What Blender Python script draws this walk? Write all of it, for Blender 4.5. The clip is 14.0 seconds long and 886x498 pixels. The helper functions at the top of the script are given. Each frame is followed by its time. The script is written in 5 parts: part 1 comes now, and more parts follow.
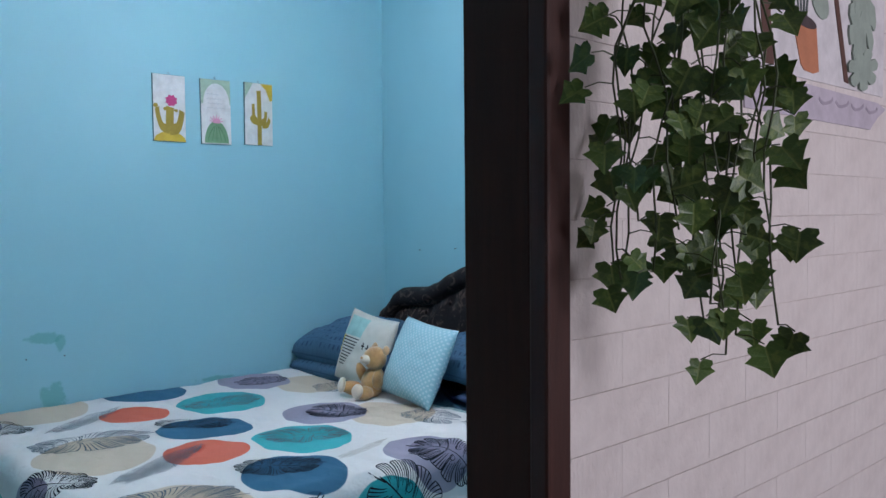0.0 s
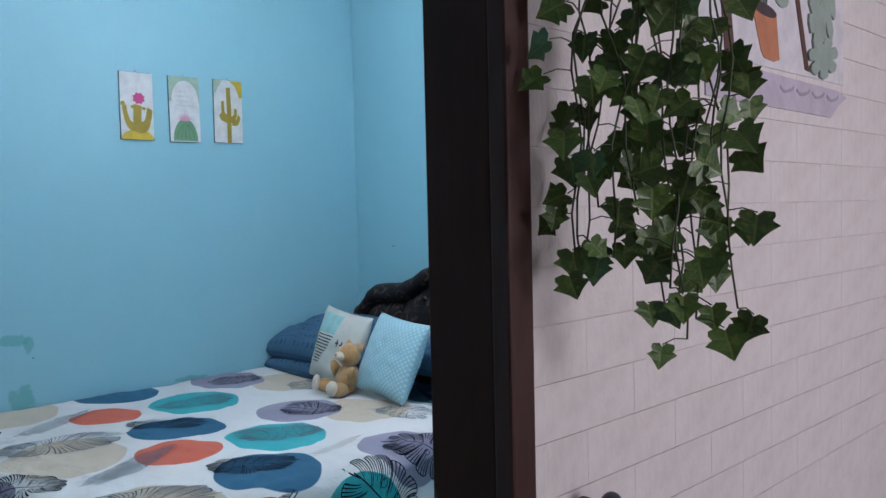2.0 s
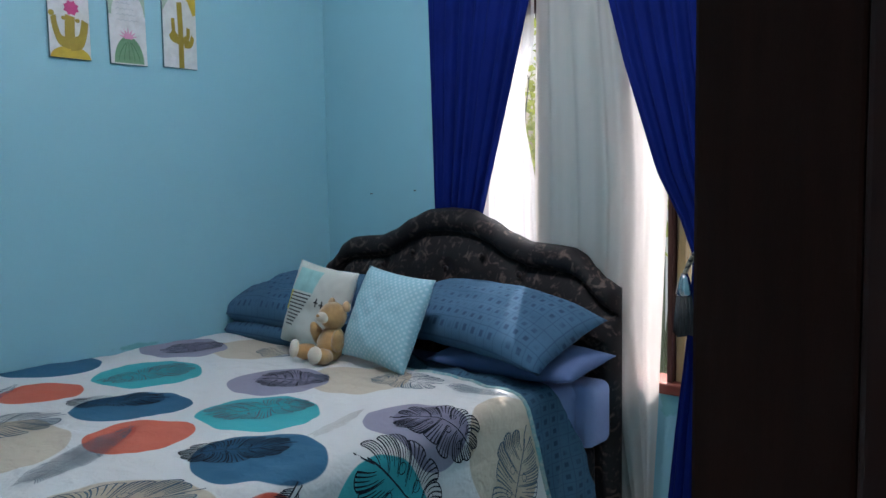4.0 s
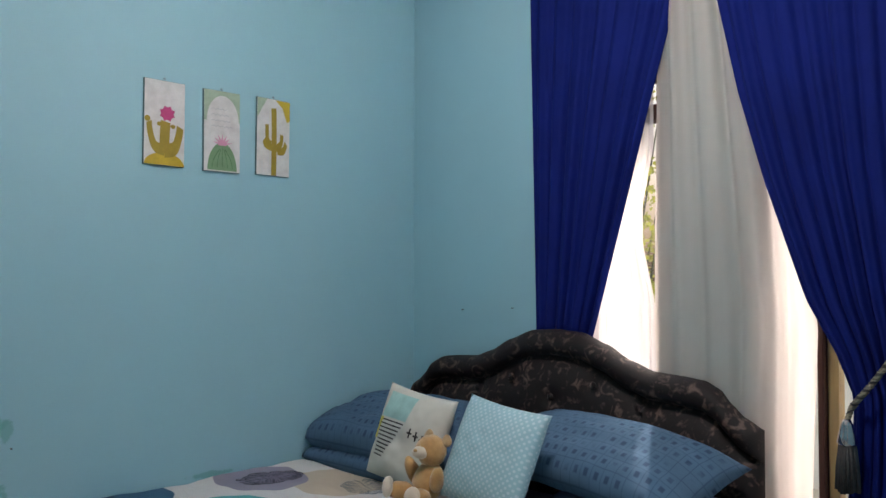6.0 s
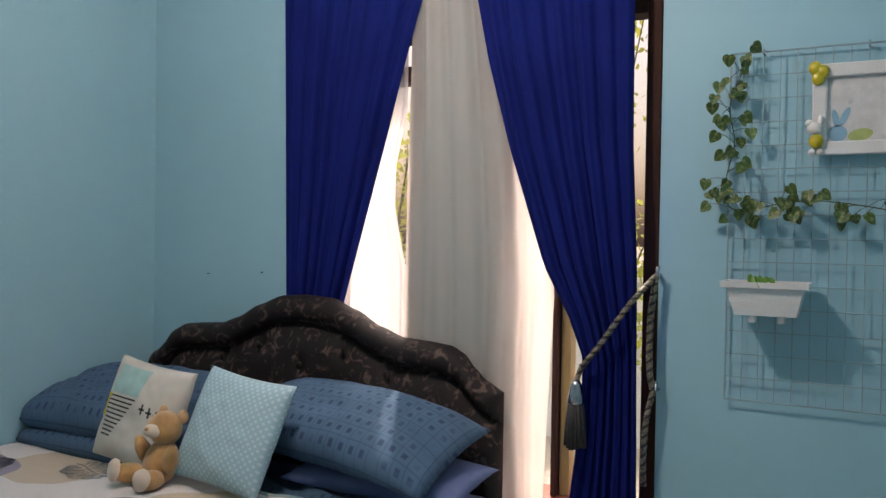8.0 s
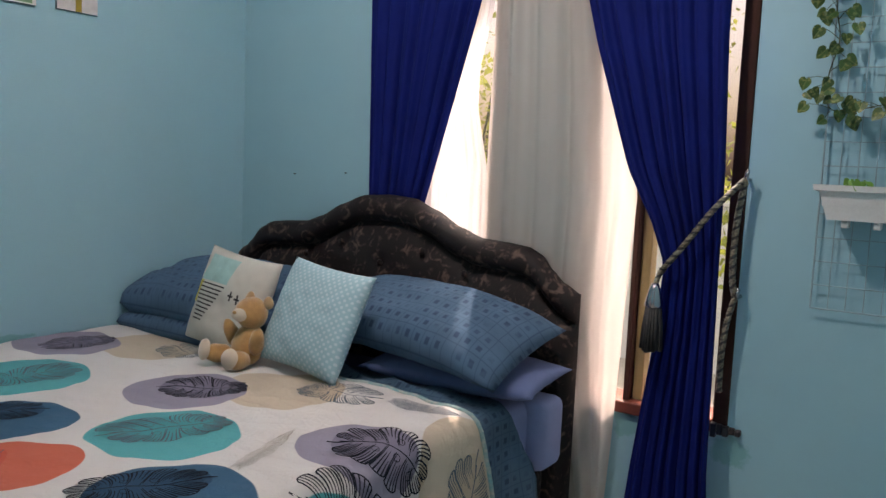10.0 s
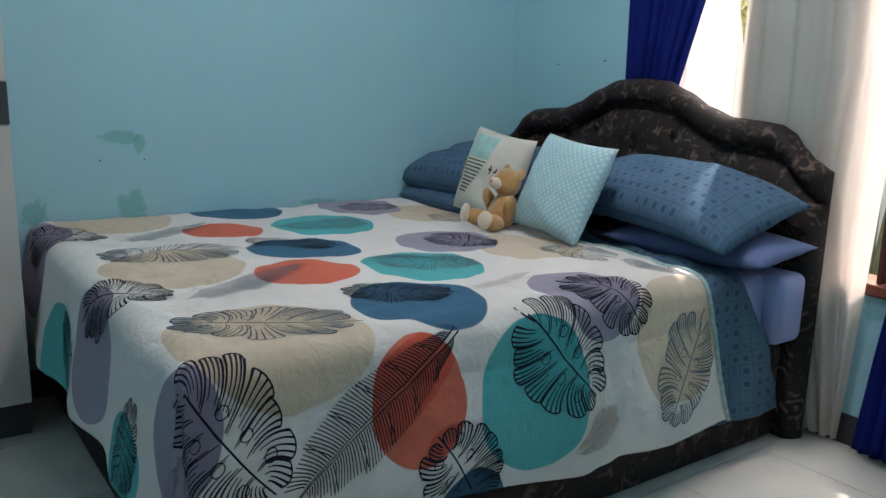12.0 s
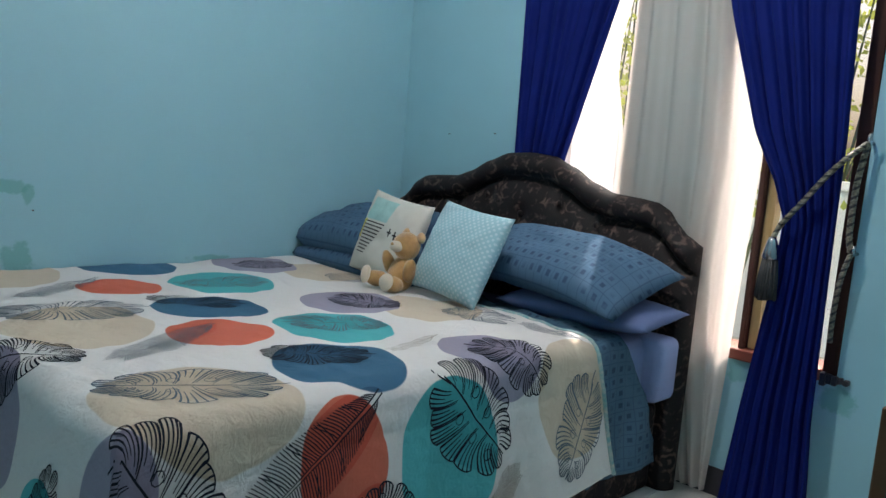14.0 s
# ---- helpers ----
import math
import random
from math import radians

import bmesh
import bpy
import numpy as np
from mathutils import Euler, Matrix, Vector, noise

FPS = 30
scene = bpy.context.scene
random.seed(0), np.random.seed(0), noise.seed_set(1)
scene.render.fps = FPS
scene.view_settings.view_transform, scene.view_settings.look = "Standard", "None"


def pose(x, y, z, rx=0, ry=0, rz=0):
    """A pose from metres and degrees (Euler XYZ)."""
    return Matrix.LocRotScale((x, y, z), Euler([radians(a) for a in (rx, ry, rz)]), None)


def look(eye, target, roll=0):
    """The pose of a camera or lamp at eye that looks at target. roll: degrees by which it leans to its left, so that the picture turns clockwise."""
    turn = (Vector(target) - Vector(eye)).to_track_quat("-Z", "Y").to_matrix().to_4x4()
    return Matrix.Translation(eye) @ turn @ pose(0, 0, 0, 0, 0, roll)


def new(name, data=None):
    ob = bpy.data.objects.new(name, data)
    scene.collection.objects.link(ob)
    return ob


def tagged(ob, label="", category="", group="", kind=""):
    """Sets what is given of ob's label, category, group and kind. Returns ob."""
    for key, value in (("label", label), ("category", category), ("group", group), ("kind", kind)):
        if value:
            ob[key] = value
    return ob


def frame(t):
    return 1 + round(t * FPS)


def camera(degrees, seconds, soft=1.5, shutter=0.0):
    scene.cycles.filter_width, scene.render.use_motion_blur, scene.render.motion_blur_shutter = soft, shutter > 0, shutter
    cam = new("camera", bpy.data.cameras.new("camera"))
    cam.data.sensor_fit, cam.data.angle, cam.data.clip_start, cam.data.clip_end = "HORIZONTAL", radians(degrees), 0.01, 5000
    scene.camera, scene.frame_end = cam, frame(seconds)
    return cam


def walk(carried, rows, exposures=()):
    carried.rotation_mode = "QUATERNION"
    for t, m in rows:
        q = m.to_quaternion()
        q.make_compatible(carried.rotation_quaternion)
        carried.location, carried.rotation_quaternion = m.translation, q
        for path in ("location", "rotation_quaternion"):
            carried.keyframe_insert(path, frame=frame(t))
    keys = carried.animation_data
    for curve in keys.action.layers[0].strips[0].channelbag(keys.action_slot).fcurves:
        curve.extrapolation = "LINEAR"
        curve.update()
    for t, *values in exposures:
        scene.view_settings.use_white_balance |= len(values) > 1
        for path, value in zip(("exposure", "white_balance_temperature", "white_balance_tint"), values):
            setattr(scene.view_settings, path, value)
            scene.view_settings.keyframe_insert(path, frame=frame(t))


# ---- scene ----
cam = camera(57.9, 14.0)
PATH = [
    (0, (3.53, -2.746, 1.391), (2.047, -1.407, 1.303), -0.5),
    (0.5, (3.526, -2.754, 1.394), (2.077, -1.379, 1.299), -1.0),
    (1, (3.522, -2.761, 1.387), (2.083, -1.376, 1.279), -0.7),
    (1.5, (3.539, -2.747, 1.386), (2.117, -1.344, 1.287), -0.9),
    (2, (3.541, -2.73, 1.38), (2.097, -1.35, 1.285), -1.3),
    (2.5, (3.452, -2.719, 1.318), (2.067, -1.275, 1.354), 0.7),
    (3, (3.213, -2.69, 1.299), (1.976, -1.119, 1.28), -0.1),
    (3.5, (3.067, -2.715, 1.295), (1.871, -1.116, 1.185), 0.3),
    (4, (3.004, -2.582, 1.265), (1.691, -1.084, 1.09), -1.0),
    (4.2, (2.988, -2.517, 1.274), (1.578, -1.114, 1.063), -2.3),
    (6.3, (2.631, -2.544, 1.356), (1.256, -1.096, 1.466), 0.1),
    (6.5, (2.624, -2.544, 1.368), (1.348, -1.007, 1.466), -0.3),
    (7, (2.615, -2.454, 1.376), (1.592, -0.737, 1.432), 0.2),
    (7.2, (2.628, -2.431, 1.381), (1.659, -0.682, 1.419), 0.3),
    (9.3, (2.657, -2.407, 1.306), (1.723, -0.643, 1.191), 1.0),
    (9.5, (2.662, -2.399, 1.313), (1.684, -0.66, 1.178), 1.3),
    (10, (2.661, -2.42, 1.262), (1.562, -0.762, 1.054), 2.5),
    (10.5, (2.738, -2.428, 1.202), (1.459, -0.914, 0.931), 2.2),
    (11, (2.809, -2.433, 1.175), (1.394, -1.057, 0.852), 0.7),
    (11.5, (2.886, -2.455, 1.129), (1.378, -1.193, 0.767), 1.6),
    (12, (2.943, -2.491, 1.112), (1.354, -1.347, 0.704), 1.6),
    (12.5, (2.968, -2.542, 1.127), (1.343, -1.444, 0.732), 1.6),
    (13, (3.004, -2.565, 1.119), (1.385, -1.449, 0.754), 1.5),
    (13.5, (2.96, -2.613, 1.133), (1.418, -1.378, 0.826), 1.9),
    (14, (2.908, -2.668, 1.15), (1.528, -1.243, 0.892), 4.7),
]
walk(cam, [(t, look(eye, target, roll)) for t, eye, target, roll in PATH],
     exposures=[(0, 0.33, 5720, 14), (2.2, 0.33, 5720, 14), (3.0, 0.36, 5850, 15), (3.5, 0.18, 5900, 15), (4.2, -0.10, 6050, 15), (6.3, 0.0, 7250, 23), (9.4, -0.02, 7750, 29), (11.0, 0.07, 7350, 26), (12.5, 0.22, 6800, 16), (14.0, 0.22, 6750, 16)])

# ---- world, sun, lamps ----
SUN_FROM = Vector((-0.50, 1.0, 1.70)).normalized()
world = bpy.data.worlds.new("world")
scene.world = world
world.use_nodes = True
wn = world.node_tree
sky = wn.nodes.new("ShaderNodeTexSky")
sky.sky_type, sky.sun_disc = 'NISHITA', False
sky.sun_elevation = math.asin(SUN_FROM.z)
sky.sun_rotation = math.atan2(SUN_FROM.x, SUN_FROM.y)
sky.dust_density, sky.air_density = 6.0, 1.2
wn.nodes["Background"].inputs["Strength"].default_value = 0.15
wn.links.new(sky.outputs[0], wn.nodes["Background"].inputs["Color"])

sun = new("sun", bpy.data.lights.new("sun", 'SUN'))
sun.data.energy, sun.data.angle, sun.data.color = 5.0, radians(0.6), (1.0, 0.94, 0.85)
sun.matrix_world = look((0, 0, 0), -SUN_FROM)

LAMP = (1.54, -1.25, 2.62)
bulb_light = new("bulb_light", bpy.data.lights.new("bulb_light", 'POINT'))
bulb_light.data.energy, bulb_light.data.shadow_soft_size, bulb_light.data.color = 56.0, 0.05, (1.0, 0.96, 0.94)
bulb_light.location = (LAMP[0], LAMP[1], LAMP[2] - 0.03)

# Added fill lamp outside, hidden above the window heads, boosts daylight on the curtains.
window_fill = new("window_fill_light", bpy.data.lights.new("window_fill_light", 'AREA'))
window_fill.data.shape, window_fill.data.size, window_fill.data.size_y = 'RECTANGLE', 1.15, 1.5
window_fill.data.energy, window_fill.data.color = 200.0, (1.0, 0.98, 0.95)
window_fill.matrix_world = look((1.53, 1.0, 3.5), (1.5, -0.3, 1.2))

# Added fill lamp, never in view, brightens the hall wall and the ivy.
hall_light = new("hall_fill_light", bpy.data.lights.new("hall_fill_light", 'AREA'))
hall_light.data.shape, hall_light.data.size, hall_light.data.size_y = 'RECTANGLE', 1.1, 1.3
hall_light.data.energy, hall_light.data.color = 37.0, (1.0, 0.91, 0.88)
hall_light.matrix_world = look((5.75, -0.9, 1.6), (2.8, -1.6, 1.4))

# ---- node and mesh helpers ----
def principled(name):
    m = bpy.data.materials.new(name)
    m.use_nodes = True
    return m, m.node_tree, m.node_tree.nodes["Principled BSDF"]


def node(nt, kind, **values):
    n = nt.nodes.new("ShaderNode" + kind)
    for key, value in values.items():
        if key == "operation":
            n.operation = value
        elif key == "inputs":
            for k, v in value.items():
                n.inputs[k].default_value = v
    return n


def mix_color(nt, fac, a, b, blend='MIX'):
    n = nt.nodes.new("ShaderNodeMix")
    n.data_type, n.blend_type = 'RGBA', blend
    for socket, value in ((n.inputs[0], fac), (n.inputs[6], a), (n.inputs[7], b)):
        if isinstance(value, (int, float)):
            socket.default_value = value
        elif isinstance(value, tuple):
            socket.default_value = (*value[:3], 1)
        else:
            nt.links.new(value, socket)
    return n.outputs[2]


def math_node(nt, op, a, b=0.0, c=None):
    n = nt.nodes.new("ShaderNodeMath")
    n.operation = op
    for i, v in enumerate((a, b) if c is None else (a, b, c)):
        if isinstance(v, (int, float)):
            n.inputs[i].default_value = v
        else:
            nt.links.new(v, n.inputs[i])
    return n.outputs[0]


def noise_tex(nt, coords, scale, detail=4.0, rough=0.55, distortion=0.0):
    n = node(nt, "TexNoise", inputs={"Scale": scale, "Detail": detail, "Roughness": rough, "Distortion": distortion})
    nt.links.new(coords, n.inputs["Vector"])
    return n.outputs["Fac"]


def ramp(nt, fac, lo, hi):
    n = nt.nodes.new("ShaderNodeMapRange")
    n.inputs[1].default_value, n.inputs[2].default_value = lo, hi
    nt.links.new(fac, n.inputs[0])
    return n.outputs[0]


def bump(nt, bsdf, height, strength=0.2, distance=0.002):
    n = nt.nodes.new("ShaderNodeBump")
    n.inputs["Strength"].default_value, n.inputs["Distance"].default_value = strength, distance
    nt.links.new(height, n.inputs["Height"])
    nt.links.new(n.outputs[0], bsdf.inputs["Normal"])


def plain(name, color, other=None, scale=6.0, fine=180.0, rough=0.6, relief=0.25, metal=0.0, random_tint=0.0, stretch=(1, 1, 1), depth=0.0015, rough_var=0.12, spec=0.5):
    """A surface with coarse and fine variation, relief and uneven gloss, at real size."""
    m, nt, b = principled(name)
    other = other or tuple(c * 0.82 for c in color)
    co = nt.nodes.new("ShaderNodeTexCoord").outputs["Object"]
    mp = node(nt, "Mapping", inputs={"Scale": stretch})
    nt.links.new(co, mp.inputs[0])
    co = mp.outputs[0]
    big, small = noise_tex(nt, co, scale), noise_tex(nt, co, fine, 3.0)
    col = mix_color(nt, ramp(nt, big, 0.35, 0.68), color, other)
    col = mix_color(nt, math_node(nt, 'MULTIPLY', ramp(nt, small, 0.4, 0.8), 0.35), col, tuple(c * 0.75 for c in color))
    if random_tint:
        info = nt.nodes.new("ShaderNodeObjectInfo").outputs["Random"]
        col = mix_color(nt, math_node(nt, 'MULTIPLY', info, random_tint), col, tuple(c * 0.6 for c in color))
    nt.links.new(col, b.inputs["Base Color"])
    r = math_node(nt, 'MULTIPLY_ADD', big, rough_var, rough - rough_var / 2)
    nt.links.new(r, b.inputs["Roughness"])
    b.inputs["Metallic"].default_value = metal
    b.inputs["Specular IOR Level"].default_value = spec
    bump(nt, b, small, relief, depth)
    return m


def fresh():
    return bmesh.new()


def box(bm, x0, x1, y0, y1, z0, z1, bevel=0.0, segments=2):
    v = [bm.verts.new(p) for p in ((x0, y0, z0), (x1, y0, z0), (x1, y1, z0), (x0, y1, z0), (x0, y0, z1), (x1, y0, z1), (x1, y1, z1), (x0, y1, z1))]
    fs = [bm.faces.new([v[i] for i in q]) for q in ((3, 2, 1, 0), (4, 5, 6, 7), (0, 1, 5, 4), (1, 2, 6, 5), (2, 3, 7, 6), (3, 0, 4, 7))]
    if bevel:
        es = list({e for f in fs for e in f.edges})
        bmesh.ops.bevel(bm, geom=es, offset=bevel, segments=segments, profile=0.5, affect='EDGES')
    return bm


def tube(bm, points, radius, sides=8, caps=True):
    """A round rod along points; radius may be a number or one per point."""
    points = [Vector(p) for p in points]
    rings = []
    side = None
    for i, p in enumerate(points):
        d = (points[min(i + 1, len(points) - 1)] - points[max(i - 1, 0)]).normalized()
        if side is None:
            side = d.orthogonal().normalized()
        side = (side - d * side.dot(d)).normalized()
        up = d.cross(side)
        r = radius[i] if isinstance(radius, (list, tuple)) else radius
        rings.append([bm.verts.new(p + (side * math.cos(a) + up * math.sin(a)) * r) for a in (2 * math.pi * k / sides for k in range(sides))])
    for a, b in zip(rings, rings[1:]):
        for k in range(sides):
            bm.faces.new((a[k], a[(k + 1) % sides], b[(k + 1) % sides], b[k]))
    if caps:
        bm.faces.new(rings[0][::-1]), bm.faces.new(rings[-1])
    return bm


def ball(bm, centre, radii, turn=None, u=14, v=9):
    m = Matrix.Translation(centre) @ (turn or Matrix.Identity(4)) @ Matrix.Diagonal((*radii, 1))
    bmesh.ops.create_uvsphere(bm, u_segments=u, v_segments=v, radius=1.0, matrix=m)
    return bm


def sheet(bm, nu, nv, place, flat=None):
    """A grid surface: place(u, v) gives the point; flat(u, v) its cloth coordinates."""
    uv = bm.loops.layers.uv.verify() if flat else None
    rows = [[bm.verts.new(place(i / nu, j / nv)) for i in range(nu + 1)] for j in range(nv + 1)]
    for j in range(nv):
        for i in range(nu):
            f = bm.faces.new((rows[j][i], rows[j][i + 1], rows[j + 1][i + 1], rows[j + 1][i]))
            if uv:
                for loop, (a, b) in zip(f.loops, ((i, j), (i + 1, j), (i + 1, j + 1), (i, j + 1))):
                    loop[uv].uv = flat(a / nu, b / nv)
    return bm


def bow(points):
    """A smooth line through a few points."""
    out = []
    for i in range(len(points) - 1):
        p0, p1, p2, p3 = points[max(i - 1, 0)], points[i], points[i + 1], points[min(i + 2, len(points) - 1)]
        for k in range(6):
            t = k / 6
            out.append(tuple(0.5 * (2 * b + (c - a) * t + (2 * a - 5 * b + 4 * c - d) * t * t + (3 * b - a - 3 * c + d) * t ** 3) for a, b, c, d in zip(p0, p1, p2, p3)))
    return out + [points[-1]]


def part(name, bm, material, parent=None, label="", smooth=False, at=None):
    me = bpy.data.meshes.new(name)
    bm.normal_update()
    bm.to_mesh(me)
    bm.free()
    me.materials.append(material)
    if smooth:
        me.polygons.foreach_set("use_smooth", [True] * len(me.polygons))
    ob = new(name, me)
    if parent:
        ob.parent = parent
    if at:
        ob.matrix_basis = at
    if label:
        ob["label"] = label
    return ob


def thing(name, label, category, at=None, group="", kind=""):
    ob = new(name)
    ob.empty_display_size = 0.1
    if at:
        ob.matrix_basis = at
    return tagged(ob, label, category, group, kind)


def structure(name, bm, material, label, category):
    return tagged(part(name, bm, material), label, category, kind="structure")


def solid(ob, thickness, offset=0.0):
    s = ob.modifiers.new("thickness", 'SOLIDIFY')
    s.thickness, s.offset = thickness, offset
    return ob

# ---- materials ----
def wall_paint():
    """Sky-blue distemper with faint roller mottling, and green damp stains low on the west wall."""
    m, nt, b = principled("blue_wall_paint")
    pos = nt.nodes.new("ShaderNodeNewGeometry").outputs["Position"]
    big, mid, fine = noise_tex(nt, pos, 1.3, 3), noise_tex(nt, pos, 9, 4), noise_tex(nt, pos, 260, 3)
    col = mix_color(nt, ramp(nt, big, 0.35, 0.7), (0.275, 0.53, 0.615), (0.255, 0.505, 0.595))
    col = mix_color(nt, math_node(nt, 'MULTIPLY', ramp(nt, mid, 0.45, 0.75), 0.25), col, (0.245, 0.495, 0.585))
    ragged = math_node(nt, 'MULTIPLY', math_node(nt, 'SUBTRACT', noise_tex(nt, pos, 22, 5, 0.65), 0.5), 0.17)
    for x, y, z, sx, sy, sz in ((0, -1.775, 0.893, 1, 0.075, 0.024), (0, -1.71, 0.87, 1, 0.02, 0.04), (0, -1.745, 0.645, 1, 0.052, 0.06), (0, -2.06, 0.64, 1, 0.045, 0.05),
                                (2.12, 0, 0.45, 0.05, 1, 0.05), (1.79, 0, 0.47, 0.04, 1, 0.06), (0, -1.02, 0.62, 1, 0.09, 0.012)):
        d = node(nt, "Mapping", inputs={"Location": (x, y, z), "Scale": (sx, sy, sz)})
        d.vector_type = 'TEXTURE'
        nt.links.new(pos, d.inputs[0])
        flat = node(nt, "VectorMath", operation='MULTIPLY', inputs={1: (0.9, 1, 1)})
        nt.links.new(d.outputs[0], flat.inputs[0])
        ln = node(nt, "VectorMath", operation='LENGTH')
        nt.links.new(flat.outputs[0], ln.inputs[0])
        edge = math_node(nt, 'ADD', ln.outputs["Value"], math_node(nt, 'MULTIPLY', ragged, 11.0))
        mask = ramp(nt, edge, 1.05, 0.8)
        col = mix_color(nt, math_node(nt, 'MULTIPLY', mask, 0.6), col, (0.10, 0.34, 0.33))
    nt.links.new(col, b.inputs["Base Color"])
    b.inputs["Roughness"].default_value = 0.62
    bump(nt, b, math_node(nt, 'ADD', fine, math_node(nt, 'MULTIPLY', mid, 1.5)), 0.18, 0.002)
    return m


def velvet():
    """Near-black brown brocade with a faint woven flower figure."""
    m, nt, b = principled("brown_brocade")
    co = nt.nodes.new("ShaderNodeTexCoord").outputs["Object"]
    vor = node(nt, "TexVoronoi", inputs={"Scale": 17.0})
    warp = node(nt, "TexNoise", inputs={"Scale": 14.0, "Detail": 3.0})
    nt.links.new(co, warp.inputs["Vector"])
    mixv = node(nt, "VectorMath", operation='MULTIPLY_ADD', inputs={1: (0.07, 0.07, 0.07)})
    nt.links.new(warp.outputs["Color"], mixv.inputs[0])
    nt.links.new(co, mixv.inputs[2])
    nt.links.new(mixv.outputs[0], vor.inputs["Vector"])
    petals = math_node(nt, 'SINE', math_node(nt, 'MULTIPLY', vor.outputs["Distance"], 15.0))
    patch = ramp(nt, noise_tex(nt, co, 15.0, 5, 0.7), 0.48, 0.60)
    fig = math_node(nt, 'MULTIPLY', ramp(nt, petals, -0.2, 0.9), patch)
    fine = noise_tex(nt, co, 420, 2)
    col = mix_color(nt, fig, (0.012, 0.009, 0.010), (0.135, 0.092, 0.078))
    col = mix_color(nt, math_node(nt, 'MULTIPLY', fine, 0.4), col, (0.012, 0.010, 0.012))
    nt.links.new(col, b.inputs["Base Color"])
    b.inputs["Roughness"].default_value = 0.62
    b.inputs["Specular IOR Level"].default_value = 0.25
    bump(nt, b, math_node(nt, 'ADD', fine, fig), 0.3, 0.002)
    return m


def leaf_group(name, fat, power):
    """Mask of a leaf blade in a box from -1 to 1 with its stalk at +1; fat: how much broader it is towards the stalk."""
    g = bpy.data.node_groups.new(name, 'ShaderNodeTree')
    g.interface.new_socket("Vector", in_out='INPUT', socket_type='NodeSocketVector')
    g.interface.new_socket("Body", in_out='OUTPUT', socket_type='NodeSocketFloat')
    gi, go = g.nodes.new("NodeGroupInput"), g.nodes.new("NodeGroupOutput")
    sep = g.nodes.new("ShaderNodeSeparateXYZ")
    g.links.new(gi.outputs[0], sep.inputs[0])
    u, v = sep.outputs[0], math_node(g, 'ABSOLUTE', sep.outputs[1])
    width = math_node(g, 'POWER', math_node(g, 'MAXIMUM', math_node(g, 'SUBTRACT', 1.0, math_node(g, 'MULTIPLY', u, u)), 0.0), power)
    width = math_node(g, 'MULTIPLY', width, math_node(g, 'MULTIPLY_ADD', u, fat, 0.88))
    g.links.new(math_node(g, 'LESS_THAN', v, width), go.inputs[0])
    return g


def leaf_print():
    """White cotton printed with flat discs of colour and line-drawn tropical leaves, in cloth metres."""
    m, nt, b = principled("leaf_print_cotton")
    uv = nt.nodes.new("ShaderNodeUVMap").outputs[0]
    warp = node(nt, "TexNoise", inputs={"Scale": 5.0, "Detail": 1.0})
    nt.links.new(uv, warp.inputs["Vector"])
    shift = node(nt, "VectorMath", operation='MULTIPLY_ADD', inputs={1: (0.05, 0.05, 0.0)})
    nt.links.new(warp.outputs["Color"], shift.inputs[0])
    off = node(nt, "VectorMath", operation='ADD', inputs={1: (-0.025, -0.025, 0.0)})
    nt.links.new(uv, off.inputs[0])
    nt.links.new(off.outputs[0], shift.inputs[2])
    cloth = shift.outputs[0]

    def local(source, x, y, angle, sx, sy):
        n = node(nt, "Mapping", inputs={"Location": (x, y, 0), "Rotation": (0, 0, angle), "Scale": (sx, sy, 1)})
        n.vector_type = 'TEXTURE'
        nt.links.new(source, n.inputs[0])
        return n.outputs[0]

    col = (0.72, 0.715, 0.70)
    for color, discs in DISCS:
        for x, y, r in discs:
            ln = node(nt, "VectorMath", operation='LENGTH')
            nt.links.new(local(cloth, x, y, 0.2, r, r * 0.95), ln.inputs[0])
            fac = ramp(nt, ln.outputs["Value"], 1.01, 0.99)
            col = mix_color(nt, fac, col, color)
    for ink, tint, kind, leaves in LEAVES:
        for x0, y0, x1, y1, w in leaves:
            half = math.hypot(x1 - x0, y1 - y0) / 2
            n = nt.nodes.new("ShaderNodeGroup")
            n.node_tree = LEAF_BODY[kind]
            nt.links.new(local(uv, (x0 + x1) / 2, (y0 + y1) / 2, math.atan2(y1 - y0, x1 - x0), half, w / 2), n.inputs[0])
            over = mix_color(nt, 1.0, col, (1.36, 1.36, 1.36), 'MULTIPLY')
            col = mix_color(nt, math_node(nt, 'MULTIPLY', n.outputs[0], tint), col, over, 'MULTIPLY')
    weave = noise_tex(nt, uv, 900, 2)
    soft = noise_tex(nt, uv, 26, 4, 0.6, 0.6)
    col = mix_color(nt, math_node(nt, 'MULTIPLY', weave, 0.2), col, (0.6, 0.6, 0.6), 'MULTIPLY')
    nt.links.new(col, b.inputs["Base Color"])
    b.inputs["Roughness"].default_value = 0.8
    b.inputs["Specular IOR Level"].default_value = 0.15
    bump(nt, b, math_node(nt, 'ADD', math_node(nt, 'MULTIPLY', weave, 0.12), soft), 0.75, 0.012)
    return m


